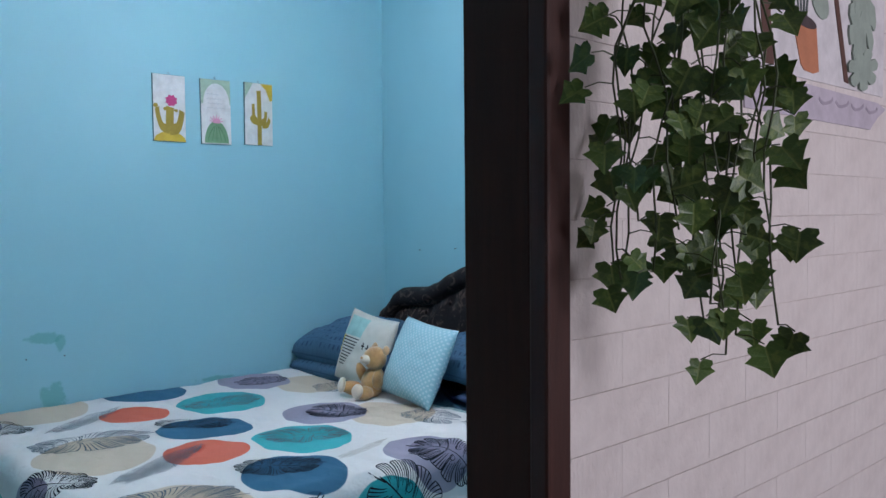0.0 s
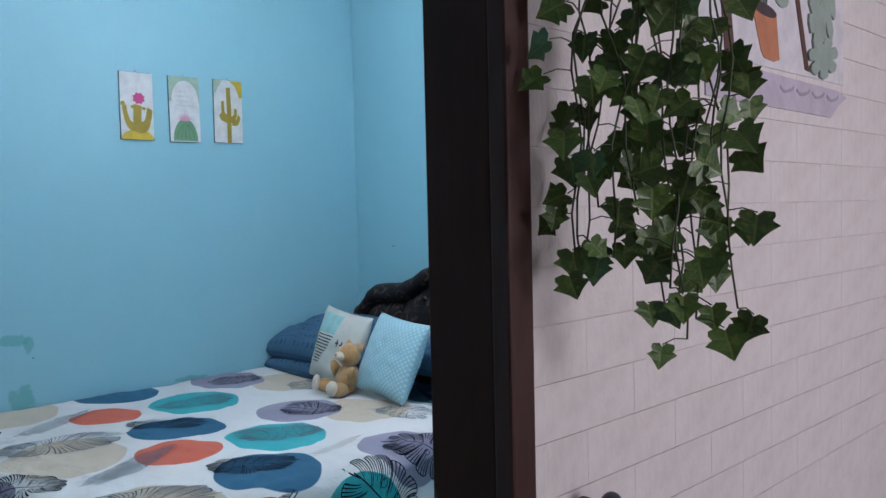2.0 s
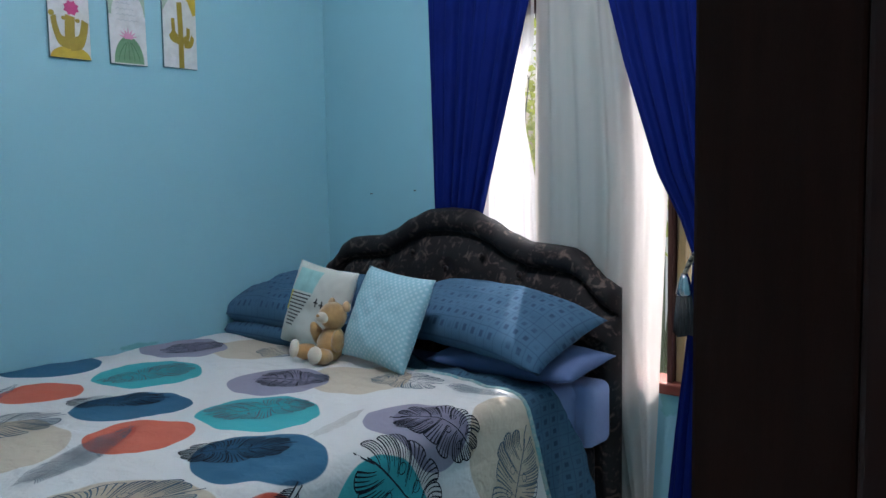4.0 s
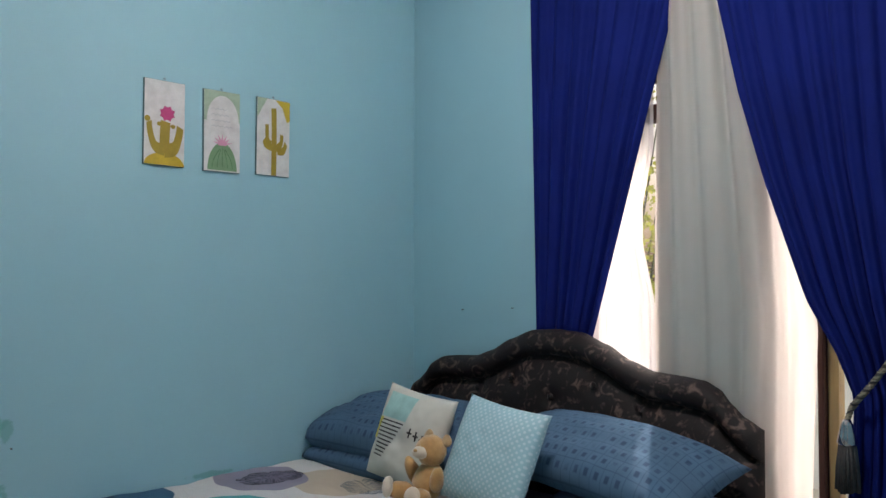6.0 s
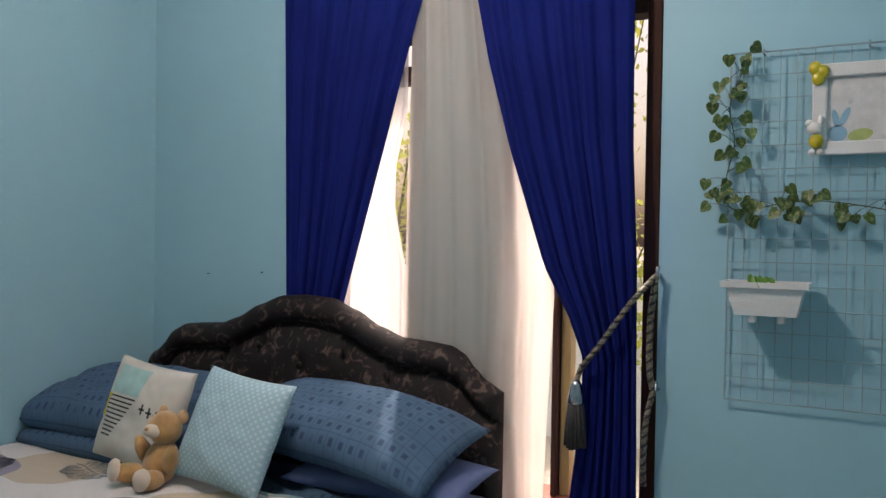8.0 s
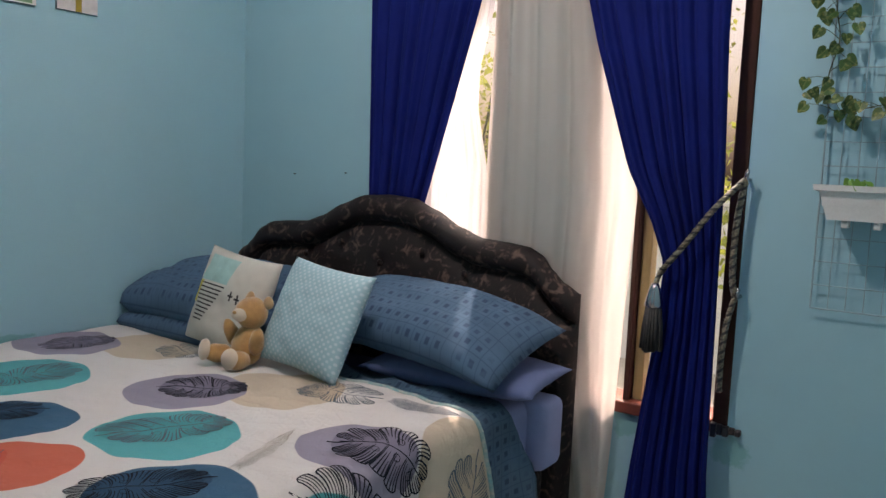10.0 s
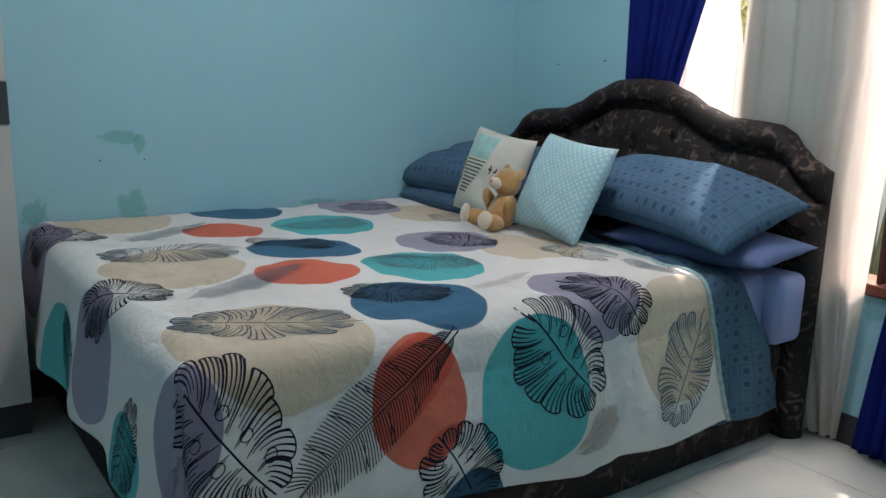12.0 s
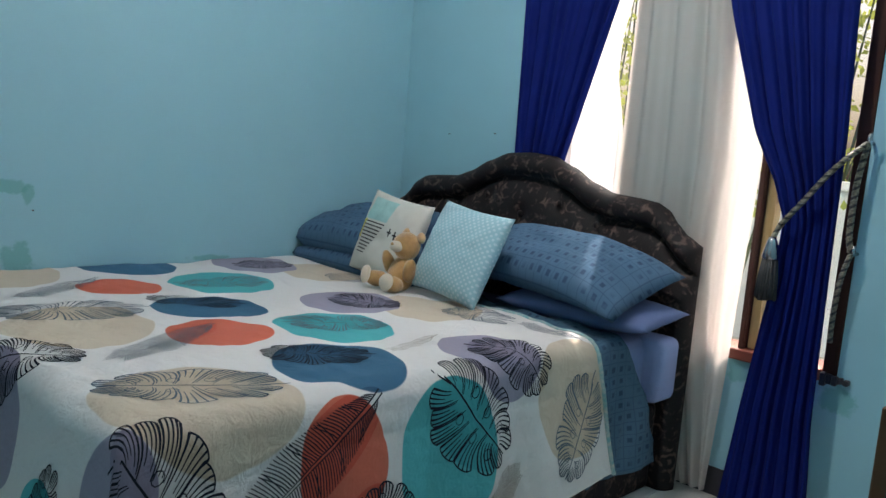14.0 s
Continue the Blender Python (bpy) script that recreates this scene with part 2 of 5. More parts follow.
BEIGE, NAVY, TEAL, LILAC, CORAL = (0.60, 0.52, 0.41), (0.046, 0.14, 0.235), (0.075, 0.43, 0.46), (0.32, 0.305, 0.39), (0.64, 0.16, 0.105)
DISCS = (
    (BEIGE, ((0.05, -1.82, 0.20), (0.37, -0.71, 0.19), (0.82, -1.85, 0.20), (1.05, -0.80, 0.185), (1.48, -1.86, 0.215), (1.715, -0.73, 0.172))),
    (NAVY, ((0.035, -1.38, 0.175), (0.748, -1.44, 0.172), (1.43, -1.467, 0.172), (1.99, -1.46, 0.11))),
    (TEAL, ((0.41, -1.20, 0.185), (1.12, -1.245, 0.183), (1.768, -1.25, 0.178), (0.60, -2.33, 0.16), (1.33, -2.32, 0.10))),
    (LILAC, ((0.14, -0.90, 0.175), (0.87, -0.985, 0.168), (1.52, -1.0, 0.163), (0.157, -2.15, 0.17), (0.98, -2.20, 0.155), (1.66, -2.18, 0.17))),
    (CORAL, ((0.367, -1.55, 0.135), (1.053, -1.575, 0.135), (1.718, -1.588, 0.130))),
)
LEAF_BODY = {"monstera": leaf_group("broad_leaf_body", 0.14, 0.5), "feather": leaf_group("long_leaf_body", 0.05, 0.6)}
DARK, GREY, PALE = (0.018, 0.022, 0.034), (0.13, 0.17, 0.205), (0.42, 0.40, 0.36)
# ink, how far it darkens the discs, kind, leaves: tip, stalk end, width
LEAVES = (
    (GREY, 0.28, "monstera", ((0.608, -2.008, 0.716, -1.63, 0.21), (1.312, -2.02, 1.49, -1.67, 0.23), (1.144, -1.07, 1.035, -1.36, 0.19), (0.384, -1.355, 0.444, -1.05, 0.18),
                             (1.07, -0.75, 1.33, -0.70, 0.18), (0.596, -0.735, 0.38, -0.65, 0.15), (1.94, -0.80, 1.675, -0.625, 0.22))),
    (GREY, 0.28, "feather", ((1.16, -1.90, 0.96, -1.54, 0.13), (0.44, -1.88, 0.20, -1.55, 0.12), (1.36, -0.69, 1.57, -0.645, 0.08))),
    (DARK, 0.42, "monstera", ((1.256, -1.588, 1.42, -1.36, 0.16), (0.56, -1.552, 0.73, -1.315, 0.15), (1.815, -1.05, 1.575, -1.28, 0.27), (1.675, -0.875, 1.44, -1.02, 0.21),
                             (0.984, -0.855, 0.80, -1.02, 0.18), (0.18, -0.736, 0.155, -0.99, 0.15))),
    (DARK, 0.42, "monstera", ((1.825, -1.92, 1.585, -2.12, 0.27), (1.79, -1.555, 1.99, -1.42, 0.24), (1.116, -1.95, 0.89, -2.14, 0.20), (0.35, -1.93, 0.09, -2.12, 0.20),
                             (0.62, -2.20, 0.82, -2.37, 0.17), (1.375, -2.19, 1.33, -2.37, 0.13))),
    (DARK, 0.42, "feather", ((1.845, -1.885, 1.59, -1.47, 0.165),)),
    (PALE, 0.2, "feather", ((1.872, -0.965, 1.93, -1.14, 0.10), (1.42, -1.30, 1.32, -1.02, 0.05))),
)


def blue_check(name, dark, light, figure, scale):
    """Mid-blue cotton with a woven grid of small darker squares."""
    m, nt, b = principled(name)
    uv = nt.nodes.new("ShaderNodeUVMap").outputs[0]
    sep = nt.nodes.new("ShaderNodeSeparateXYZ")
    nt.links.new(uv, sep.inputs[0])
    gx = math_node(nt, 'ABSOLUTE', math_node(nt, 'SUBTRACT', math_node(nt, 'FRACT', math_node(nt, 'MULTIPLY', sep.outputs[0], scale)), 0.5))
    gy = math_node(nt, 'ABSOLUTE', math_node(nt, 'SUBTRACT', math_node(nt, 'FRACT', math_node(nt, 'MULTIPLY', sep.outputs[1], scale * 0.8)), 0.5))
    square = ramp(nt, math_node(nt, 'MAXIMUM', gx, gy), 0.23, 0.15)
    line = ramp(nt, math_node(nt, 'MAXIMUM', gx, gy), 0.455, 0.485)
    keep = ramp(nt, noise_tex(nt, uv, scale * 0.35, 3), 0.38, 0.52)
    fig = math_node(nt, 'MULTIPLY', square, keep)
    big = noise_tex(nt, uv, 5, 3)
    col = mix_color(nt, ramp(nt, big, 0.3, 0.7), light, tuple(c * 0.85 for c in light))
    col = mix_color(nt, math_node(nt, 'MULTIPLY', fig, figure), col, dark)
    col = mix_color(nt, math_node(nt, 'MULTIPLY', line, figure * 0.6), col, dark)
    nt.links.new(col, b.inputs["Base Color"])
    b.inputs["Roughness"].default_value = 0.8
    b.inputs["Specular IOR Level"].default_value = 0.12
    bump(nt, b, math_node(nt, 'ADD', noise_tex(nt, uv, 700, 2), math_node(nt, 'MULTIPLY', noise_tex(nt, uv, 14, 3), 2.0)), 0.45, 0.006)
    return m


def dotted(name, base, dot, scale):
    m, nt, b = principled(name)
    uv = nt.nodes.new("ShaderNodeUVMap").outputs[0]
    mp = node(nt, "Mapping", inputs={"Rotation": (0, 0, 0.785), "Scale": (scale, scale, 1)})
    nt.links.new(uv, mp.inputs[0])
    fr = node(nt, "VectorMath", operation='FRACTION')
    nt.links.new(mp.outputs[0], fr.inputs[0])
    sub = node(nt, "VectorMath", operation='SUBTRACT', inputs={1: (0.5, 0.5, 0)})
    nt.links.new(fr.outputs[0], sub.inputs[0])
    flat = node(nt, "VectorMath", operation='MULTIPLY', inputs={1: (1, 1, 0)})
    nt.links.new(sub.outputs[0], flat.inputs[0])
    ln = node(nt, "VectorMath", operation='LENGTH')
    nt.links.new(flat.outputs[0], ln.inputs[0])
    col = mix_color(nt, ramp(nt, ln.outputs["Value"], 0.30, 0.24), base, dot)
    col = mix_color(nt, math_node(nt, 'MULTIPLY', noise_tex(nt, uv, 8, 3), 0.3), col, tuple(c * 0.8 for c in base))
    nt.links.new(col, b.inputs["Base Color"])
    b.inputs["Roughness"].default_value = 0.75
    bump(nt, b, noise_tex(nt, uv, 600, 2), 0.2, 0.001)
    return m


def sheer_cloth(name, color, clear, thin):
    """Thin curtain cloth: scattered light, light passing through, and open weave."""
    m = bpy.data.materials.new(name)
    m.use_nodes = True
    nt = m.node_tree
    nt.nodes.remove(nt.nodes["Principled BSDF"])
    out = nt.nodes["Material Output"]
    co = nt.nodes.new("ShaderNodeTexCoord").outputs["Object"]
    mp = node(nt, "Mapping", inputs={"Scale": (9, 9, 0.8)})
    nt.links.new(co, mp.inputs[0])
    col = mix_color(nt, ramp(nt, noise_tex(nt, mp.outputs[0], 1.0, 3), 0.3, 0.7), color, tuple(c * 0.93 for c in color))
    d, t, c = nt.nodes.new("ShaderNodeBsdfDiffuse"), nt.nodes.new("ShaderNodeBsdfTranslucent"), nt.nodes.new("ShaderNodeBsdfTransparent")
    nt.links.new(col, d.inputs[0])
    nt.links.new(col, t.inputs[0])
    a, b = nt.nodes.new("ShaderNodeMixShader"), nt.nodes.new("ShaderNodeMixShader")
    a.inputs[0].default_value = thin
    mp2 = node(nt, "Mapping", inputs={"Scale": (7, 7, 0.3)})
    nt.links.new(co, mp2.inputs[0])
    gather = ramp(nt, noise_tex(nt, mp2.outputs[0], 1.0, 3, 0.6), 0.34, 0.66)
    nt.links.new(math_node(nt, 'MULTIPLY_ADD', gather, clear * 0.7, clear * 0.6), b.inputs[0])
    nt.links.new(d.outputs[0], a.inputs[1])
    nt.links.new(t.outputs[0], a.inputs[2])
    nt.links.new(a.outputs[0], b.inputs[1])
    nt.links.new(c.outputs[0], b.inputs[2])
    nt.links.new(b.outputs[0], out.inputs[0])
    return m


def glass():
    m, nt, b = principled("window_glass")
    b.inputs["Base Color"].default_value = (0.98, 0.99, 0.98, 1)
    b.inputs["Roughness"].default_value = 0.0
    b.inputs["Transmission Weight"].default_value = 1.0
    b.inputs["IOR"].default_value = 1.45
    return m


def glowing(name, color, strength):
    m, nt, b = principled(name)
    b.inputs["Base Color"].default_value = (*color, 1)
    b.inputs["Emission Color"].default_value = (*color, 1)
    b.inputs["Emission Strength"].default_value = strength
    return m


BLUE_WALL = wall_paint()
BROCADE = velvet()
PRINT = leaf_print()
CEILING_WHITE = plain("ceiling_white", (0.60, 0.62, 0.62), rough=0.8, scale=2.0)
FOAM = plain("foam_brick_white", (0.74, 0.675, 0.655), (0.67, 0.60, 0.58), scale=9, fine=38, rough=0.5, relief=0.6, random_tint=0.035, depth=0.008)
TILE = plain("pale_floor_tile", (0.64, 0.64, 0.61), (0.58, 0.58, 0.55), scale=7, fine=260, rough=0.2, relief=0.05, random_tint=0.08)
GROUT = plain("dark_grout", (0.10, 0.105, 0.10), scale=20, rough=0.9)
SKIRTING = plain("dark_skirting_tile", (0.022, 0.022, 0.028), scale=12, rough=0.3)
DARK_WOOD = plain("dark_stained_wood", (0.036, 0.015, 0.011), (0.052, 0.020, 0.014), scale=9, fine=140, rough=0.6, relief=0.3, stretch=(8, 8, 0.6), spec=0.12)
RED_WOOD = plain("red_brown_wood", (0.056, 0.017, 0.012), (0.036, 0.011, 0.008), scale=9, fine=140, rough=0.55, relief=0.2, stretch=(8, 8, 0.6), spec=0.3)
SILL_WOOD = plain("red_painted_wood", (0.22, 0.055, 0.035), scale=8, rough=0.45)
# Sunlight on the window's stile is put into this yellow wood colour.
SUNLIT_WOOD = plain("yellow_wood", (0.42, 0.29, 0.12), scale=8, rough=0.5, stretch=(8, 8, 0.8))
NAVY_CLOTH = plain("royal_blue_curtain_cloth", (0.004, 0.013, 0.135), (0.003, 0.010, 0.105), scale=5, fine=500, rough=0.85, relief=0.15, spec=0.1)
SHEER_THIN = sheer_cloth("thin_white_voile", (0.78, 0.74, 0.74), 0.22, 0.52)
SHEER = sheer_cloth("white_sheer_cloth", (0.76, 0.70, 0.65), 0.15, 0.55)
GLASS = glass()
BLUE_SHEET = blue_check("blue_check_cotton", (0.020, 0.048, 0.105), (0.075, 0.155, 0.25), 0.75, 25.0)
# Mattress sheet: the sunlight on it is put into this brighter lavender.
LAVENDER_SUNLIT = blue_check("sunlit_lavender_cotton", (0.12, 0.17, 0.38), (0.28, 0.35, 0.60), 0.08, 33.0)
# Lower pillow: same lavender, darkened by the shade it lies in.
LAVENDER_SHADED = blue_check("shaded_lavender_cotton", (0.08, 0.12, 0.26), (0.115, 0.17, 0.33), 0.1, 33.0)
BLUE_LINING = blue_check("dark_blue_check_cotton", (0.014, 0.038, 0.080), (0.062, 0.135, 0.205), 0.7, 26.0)
MINT_DOT = dotted("pale_blue_dotted_cotton", (0.32, 0.54, 0.61), (0.52, 0.68, 0.74), 62.0)
CREAM = plain("cream_canvas_cotton", (0.62, 0.61, 0.55), (0.56, 0.56, 0.51), scale=10, fine=500, rough=0.8, relief=0.3)
WHITE_BOARD = plain("white_laminate", (0.50, 0.495, 0.48), (0.47, 0.465, 0.45), scale=3, fine=300, rough=0.42, relief=0.05)
GREY_BOARD = plain("dark_grey_laminate", (0.045, 0.05, 0.055), scale=6, rough=0.45)
STEEL = plain("pale_painted_wire", (0.25, 0.39, 0.45), scale=30, rough=0.4, metal=0.0)
WHITE_PLASTIC = plain("white_plastic", (0.72, 0.73, 0.72), (0.68, 0.69, 0.68), scale=8, rough=0.35, relief=0.05)

# ---- the room's shell ----
W, D, H = 2.75, -3.05, 2.85          # east wall's inner face, south wall, ceiling
OUT = 2.885                          # east wall's hall face
DOOR = (-2.84, -2.0, 2.06)           # opening in the east wall: y from, y to, height
WIN = (0.93, 2.102, 0.50, 2.09)      # opening in the north wall: x from, x to, z from, z to

PIER = (1.285, 1.60)                 # wall left standing between the two windows

bm = fresh(); box(bm, -0.15, 0, D - 0.15, 0.15, 0, H)
structure("wall_west", bm, BLUE_WALL, "sky-blue painted plaster wall with green damp stains", "wall")
bm = fresh()
box(bm, 0, WIN[0], 0, 0.15, 0, H); box(bm, WIN[1], OUT, 0, 0.15, 0, H)
box(bm, PIER[0], PIER[1], 0, 0.15, WIN[2], WIN[3]); box(bm, WIN[0], WIN[1], 0, 0.15, 0, WIN[2]); box(bm, WIN[0], WIN[1], 0, 0.15, WIN[3], H)
structure("wall_north", bm, BLUE_WALL, "sky-blue painted plaster wall with a tall window", "wall")
bm = fresh()
box(bm, W, OUT - 0.008, DOOR[1] + 0.03, 0, 0, H); box(bm, W, OUT - 0.008, D - 0.15, DOOR[0] - 0.03, 0, H); box(bm, W, OUT - 0.008, DOOR[0] - 0.03, DOOR[1] + 0.03, DOOR[2] + 0.03, H)
structure("wall_east", bm, BLUE_WALL, "sky-blue painted wall with the doorway", "wall")
bm = fresh(); box(bm, 0, W, D - 0.15, D, 0, H)
structure("wall_south", bm, BLUE_WALL, "sky-blue painted plaster wall behind the bed's foot", "wall")
bm = fresh(); box(bm, -0.15, OUT - 0.008, D - 0.15, 0.15, H, H + 0.1)
structure("ceiling", bm, CEILING_WHITE, "white painted flat ceiling of the bedroom", "ceiling")

# hall side: plain room round the doorway, lit by an added lamp
bm = fresh()
box(bm, OUT - 0.008, OUT - 0.004, DOOR[1] + 0.04, 1.6, 0, H); box(bm, OUT - 0.008, OUT - 0.004, -5.0, DOOR[0] - 0.04, 0, H); box(bm, OUT - 0.008, OUT - 0.004, DOOR[0] - 0.04, DOOR[1] + 0.04, DOOR[2] + 0.04, H)
hall_wall = structure("wall_hall", bm, FOAM, "off-white hall wall lined with foam brick panels", "wall")
# Unseen wall; its opening is added behind the fill lamp.
bm = fresh()
box(bm, 5.9, 6.05, -5, -1.5, 0, H); box(bm, 5.9, 6.05, -0.3, 1.6, 0, H); box(bm, 5.9, 6.05, -1.5, -0.3, 0, 0.95); box(bm, 5.9, 6.05, -1.5, -0.3, 2.25, H)
structure("wall_hall_east", bm, FOAM, "off-white hall wall with a window opening", "wall")
bm = fresh(); box(bm, OUT - 0.008, 6.05, 1.6, 1.75, 0, H)
structure("wall_hall_north", bm, FOAM, "off-white end wall of the hall", "wall")
bm = fresh(); box(bm, OUT - 0.008, 6.05, -5.15, -5.0, 0, H)
structure("wall_hall_south", bm, FOAM, "off-white end wall of the hall", "wall")
bm = fresh(); box(bm, OUT - 0.008, 6.05, -5.15, 1.75, H, H + 0.1)
structure("ceiling_hall", bm, CEILING_WHITE, "white painted flat ceiling of the hall", "ceiling")
bm = fresh(); box(bm, -0.15, 6.05, -5.15, 1.75, -0.12, -0.006)
floor = structure("floor", bm, GROUT, "pale glossy square floor tiles with dark joints", "floor")

bm = fresh()
box(bm, 0.003, 2.18, -0.012, 0, 0, 0.10, 0.003); box(bm, 2.18, W, -0.012, 0, 0, 0.10, 0.003); box(bm, 0, 0.012, D, -0.015, 0, 0.10, 0.003)
structure("baseboard", bm, SKIRTING, "glossy black tile skirting along the walls", "skirting")

# ---- doorway ----
def door_frame():
    door = thing("door_1", "dark-stained wooden door frame of the open bedroom doorway", "door frame", kind="structure")
    y0, y1, z1 = DOOR
    for y, s in ((y1, 1), (y0, -1)):
        a, b = sorted((y, y + 0.045 * s))
        bm = fresh(); box(bm, W - 0.004, OUT - 0.02, a, b, 0, z1 + 0.045, 0.004)
        part("jamb", bm, DARK_WOOD, door)
        a, b = sorted((y - 0.004 * s, y + 0.042 * s))
        bm = fresh(); box(bm, OUT - 0.02, OUT + 0.012, a, b, 0, z1 + 0.045, 0.005)
        part("casing", bm, RED_WOOD, door, "red-brown edge strip of the frame")
    bm = fresh(); box(bm, W - 0.004, OUT + 0.006, y0 - 0.003, y1 + 0.003, z1, z1 + 0.045, 0.004)
    part("head", bm, DARK_WOOD, door)
    bm = fresh(); box(bm, W - 0.008, W + 0.03, y1 - 0.004, y1 + 0.004, 0.86, 0.98, 0.002)
    plate = part("strike_plate", bm, BRASS, door, "worn brass strike plate")
    # Black block on the plate stands in for the darkness inside the hole.
    bm = fresh(); box(bm, W + 0.004, W + 0.02, y1 - 0.006, y1, 0.90, 0.94, 0.001)
    part("latch_hole", bm, SKIRTING, plate)


BRASS = plain("worn_brass", (0.16, 0.085, 0.045), scale=40, rough=0.5, metal=0.6)
door_frame()

# ---- window ----
def window(name, x0, x1, stile):
    win = thing(name, "tall dark-framed casement window with clear panes", "window", kind="structure")
    z0, z1 = WIN[2:]
    y0, y1 = -0.006, 0.075
    f = 0.045
    for a, b in ((x0, x0 + f), (x1 - f, x1)):
        bm = fresh(); box(bm, a, b, y0, y1, z0, z1, 0.004); part("window_frame", bm, DARK_WOOD, win)
    bm = fresh(); box(bm, x0 + f, x1 - f, y0, y1, z1 - f, z1, 0.004); part("window_frame", bm, DARK_WOOD, win)
    if stile:
        bm = fresh(); box(bm, stile, stile + 0.018, y0 + 0.006, y1, z0 + 0.04, z1 - f, 0.003); part("mullion", bm, RED_WOOD, win)
        bm = fresh(); box(bm, stile + 0.019, stile + 0.052, 0.03, y1 + 0.01, z0 + 0.04, z1 - f, 0.003); part("sash_stile", bm, SUNLIT_WOOD, win, "sunlit yellow wooden sash stile")
        spans = ((x0 + f, stile), (stile + 0.052, x1 - f))
    else:
        bm = fresh(); box(bm, x0 + f, x1 - f, y0 + 0.004, y1, 1.90, 1.955, 0.004); part("transom", bm, RED_WOOD, win)
        spans = ((x0 + f, x1 - f),)
    bm = fresh(); box(bm, x0 + f, x1 - f, y0 - 0.012, y1 + 0.05, z0, z0 + 0.04, 0.006); part("window_sill", bm, SILL_WOOD, win, "red-painted wooden sill")
    for a, b in spans:
        bm = fresh(); box(bm, a, b, 0.045, 0.049, z0 + 0.04, z1 - f)
        pane = part("pane", bm, GLASS, win)
        pane.visible_shadow = False


window("window_1", WIN[0], PIER[0], 0)
window("window_2", PIER[1], WIN[1], 1.772)
# Ragged dark patch of the wall by the sill, built as stepped boxes.
dark_patch = fresh()
for k in range(5):
    box(dark_patch, 2.056 + 0.0175 * k, 2.056 + 0.0175 * (k + 1), -0.022 + 0.002 * (k % 2), 0.0, 0.488 + 0.004 * k + 0.005 * (k % 2), 0.532 - 0.0025 * k, 0.003, 1)
structure("trim", dark_patch, SKIRTING, "broken dark end of the window sill", "sill end")

# ---- bed ----
TOP = 0.575
EDGE_X, EDGE_Y = 1.598, -2.085

def profile(x):
    """Top line of the headboard, symmetric about its middle."""
    a = abs(x - 0.875)
    pts = ((0.0, 1.147), (0.11, 1.140), (0.21, 1.103), (0.31, 1.052), (0.40, 1.022), (0.50, 1.016), (0.58, 1.008), (0.63, 0.985), (0.67, 0.940), (0.71, 0.905), (0.775, 0.872))
    for (p, h), (q, k) in zip(pts, pts[1:]):
        if a <= q:
            s = (a - p) / (q - p)
            return h + (k - h) * (s * s * (3 - 2 * s) * 0.4 + s * 0.6)
    return pts[-1][1]


def bed():
    bed = thing("bed", "upholstered double bed in dark brown brocade with a scalloped headboard", "bed")
    x0, x1, z0 = 0.105, 1.645, 0.0

    def face(u, v):
        x = x0 + (x1 - x0) * u
        top = profile(x)
        d = v ** 1.3 * (top - z0)
        roll = 0.098
        if d < roll:
            y = 0.052 * math.sqrt(max(0.0, 1 - ((d - roll / 2) / (roll / 2)) ** 2))
        else:
            k = d - roll
            y = 0.054 * (1 - math.exp(-k * 16)) + 0.004 * math.sin(k * 14)
            for bx, bz in ((0.51, 0.90), (0.69, 0.96), (0.875, 0.90), (1.06, 0.96), (1.24, 0.90)):
                r = math.hypot(x - bx, (top - d) - bz)
                y -= 0.018 * math.exp(-(r / 0.035) ** 2)
        side = min(u, 1 - u) * (x1 - x0)
        y *= min(1.0, (side / 0.03) ** 0.5) if side < 0.03 else 1.0
        return (x, -0.095 - y, top - d)

    bm = fresh(); sheet(bm, 150, 90, face)
    edges = [e for e in bm.edges if e.is_boundary]
    ext = bmesh.ops.extrude_edge_only(bm, edges=edges)["geom"]
    for v in ext:
        if isinstance(v, bmesh.types.BMVert):
            v.co.y = -0.085
    part("headboard", bm, BROCADE, bed, smooth=True)
    for bx, bz in ((0.51, 0.90), (0.69, 0.96), (0.875, 0.90), (1.06, 0.96), (1.24, 0.90)):
        bm = fresh(); ball(bm, (bx, -0.138, bz), (0.013, 0.008, 0.013), u=10, v=6)
        part("button", bm, BROCADE, bed, smooth=True)
    bm = fresh(); box(bm, 0.05, 1.582, -2.05, -0.15, 0.0, 0.315, 0.02, 3)
    part("base", bm, BROCADE, bed, "brocade-covered divan base", smooth=False)

    bm = fresh(); box(bm, 0.04, 1.588, -2.06, -0.155, 0.31, TOP - 0.012, 0.045, 4)
    box(bm, 1.30, 1.648, -0.30, -0.158, 0.345, TOP - 0.010, 0.03, 4)
    uv = bm.loops.layers.uv.verify()
    for f in bm.faces:
        for l in f.loops:
            l[uv].uv = (l.vert.co.x + l.vert.co.z, l.vert.co.y)
    part("mattress", bm, LAVENDER_SUNLIT, bed, "mattress in a lavender-blue fitted sheet", smooth=True)


bed()


def fold(d, edge, r=0.055, flare=0.06):
    """How far along and how far down a cloth lies that runs d past the start of a rounded edge."""
    if d <= 0:
        return edge - r + d, 0.0
    a = d / r
    if a < math.pi / 2:
        return edge - r + r * math.sin(a), r * (1 - math.cos(a))
    rest = d - r * math.pi / 2
    return edge + rest * flare, r + rest * 0.99


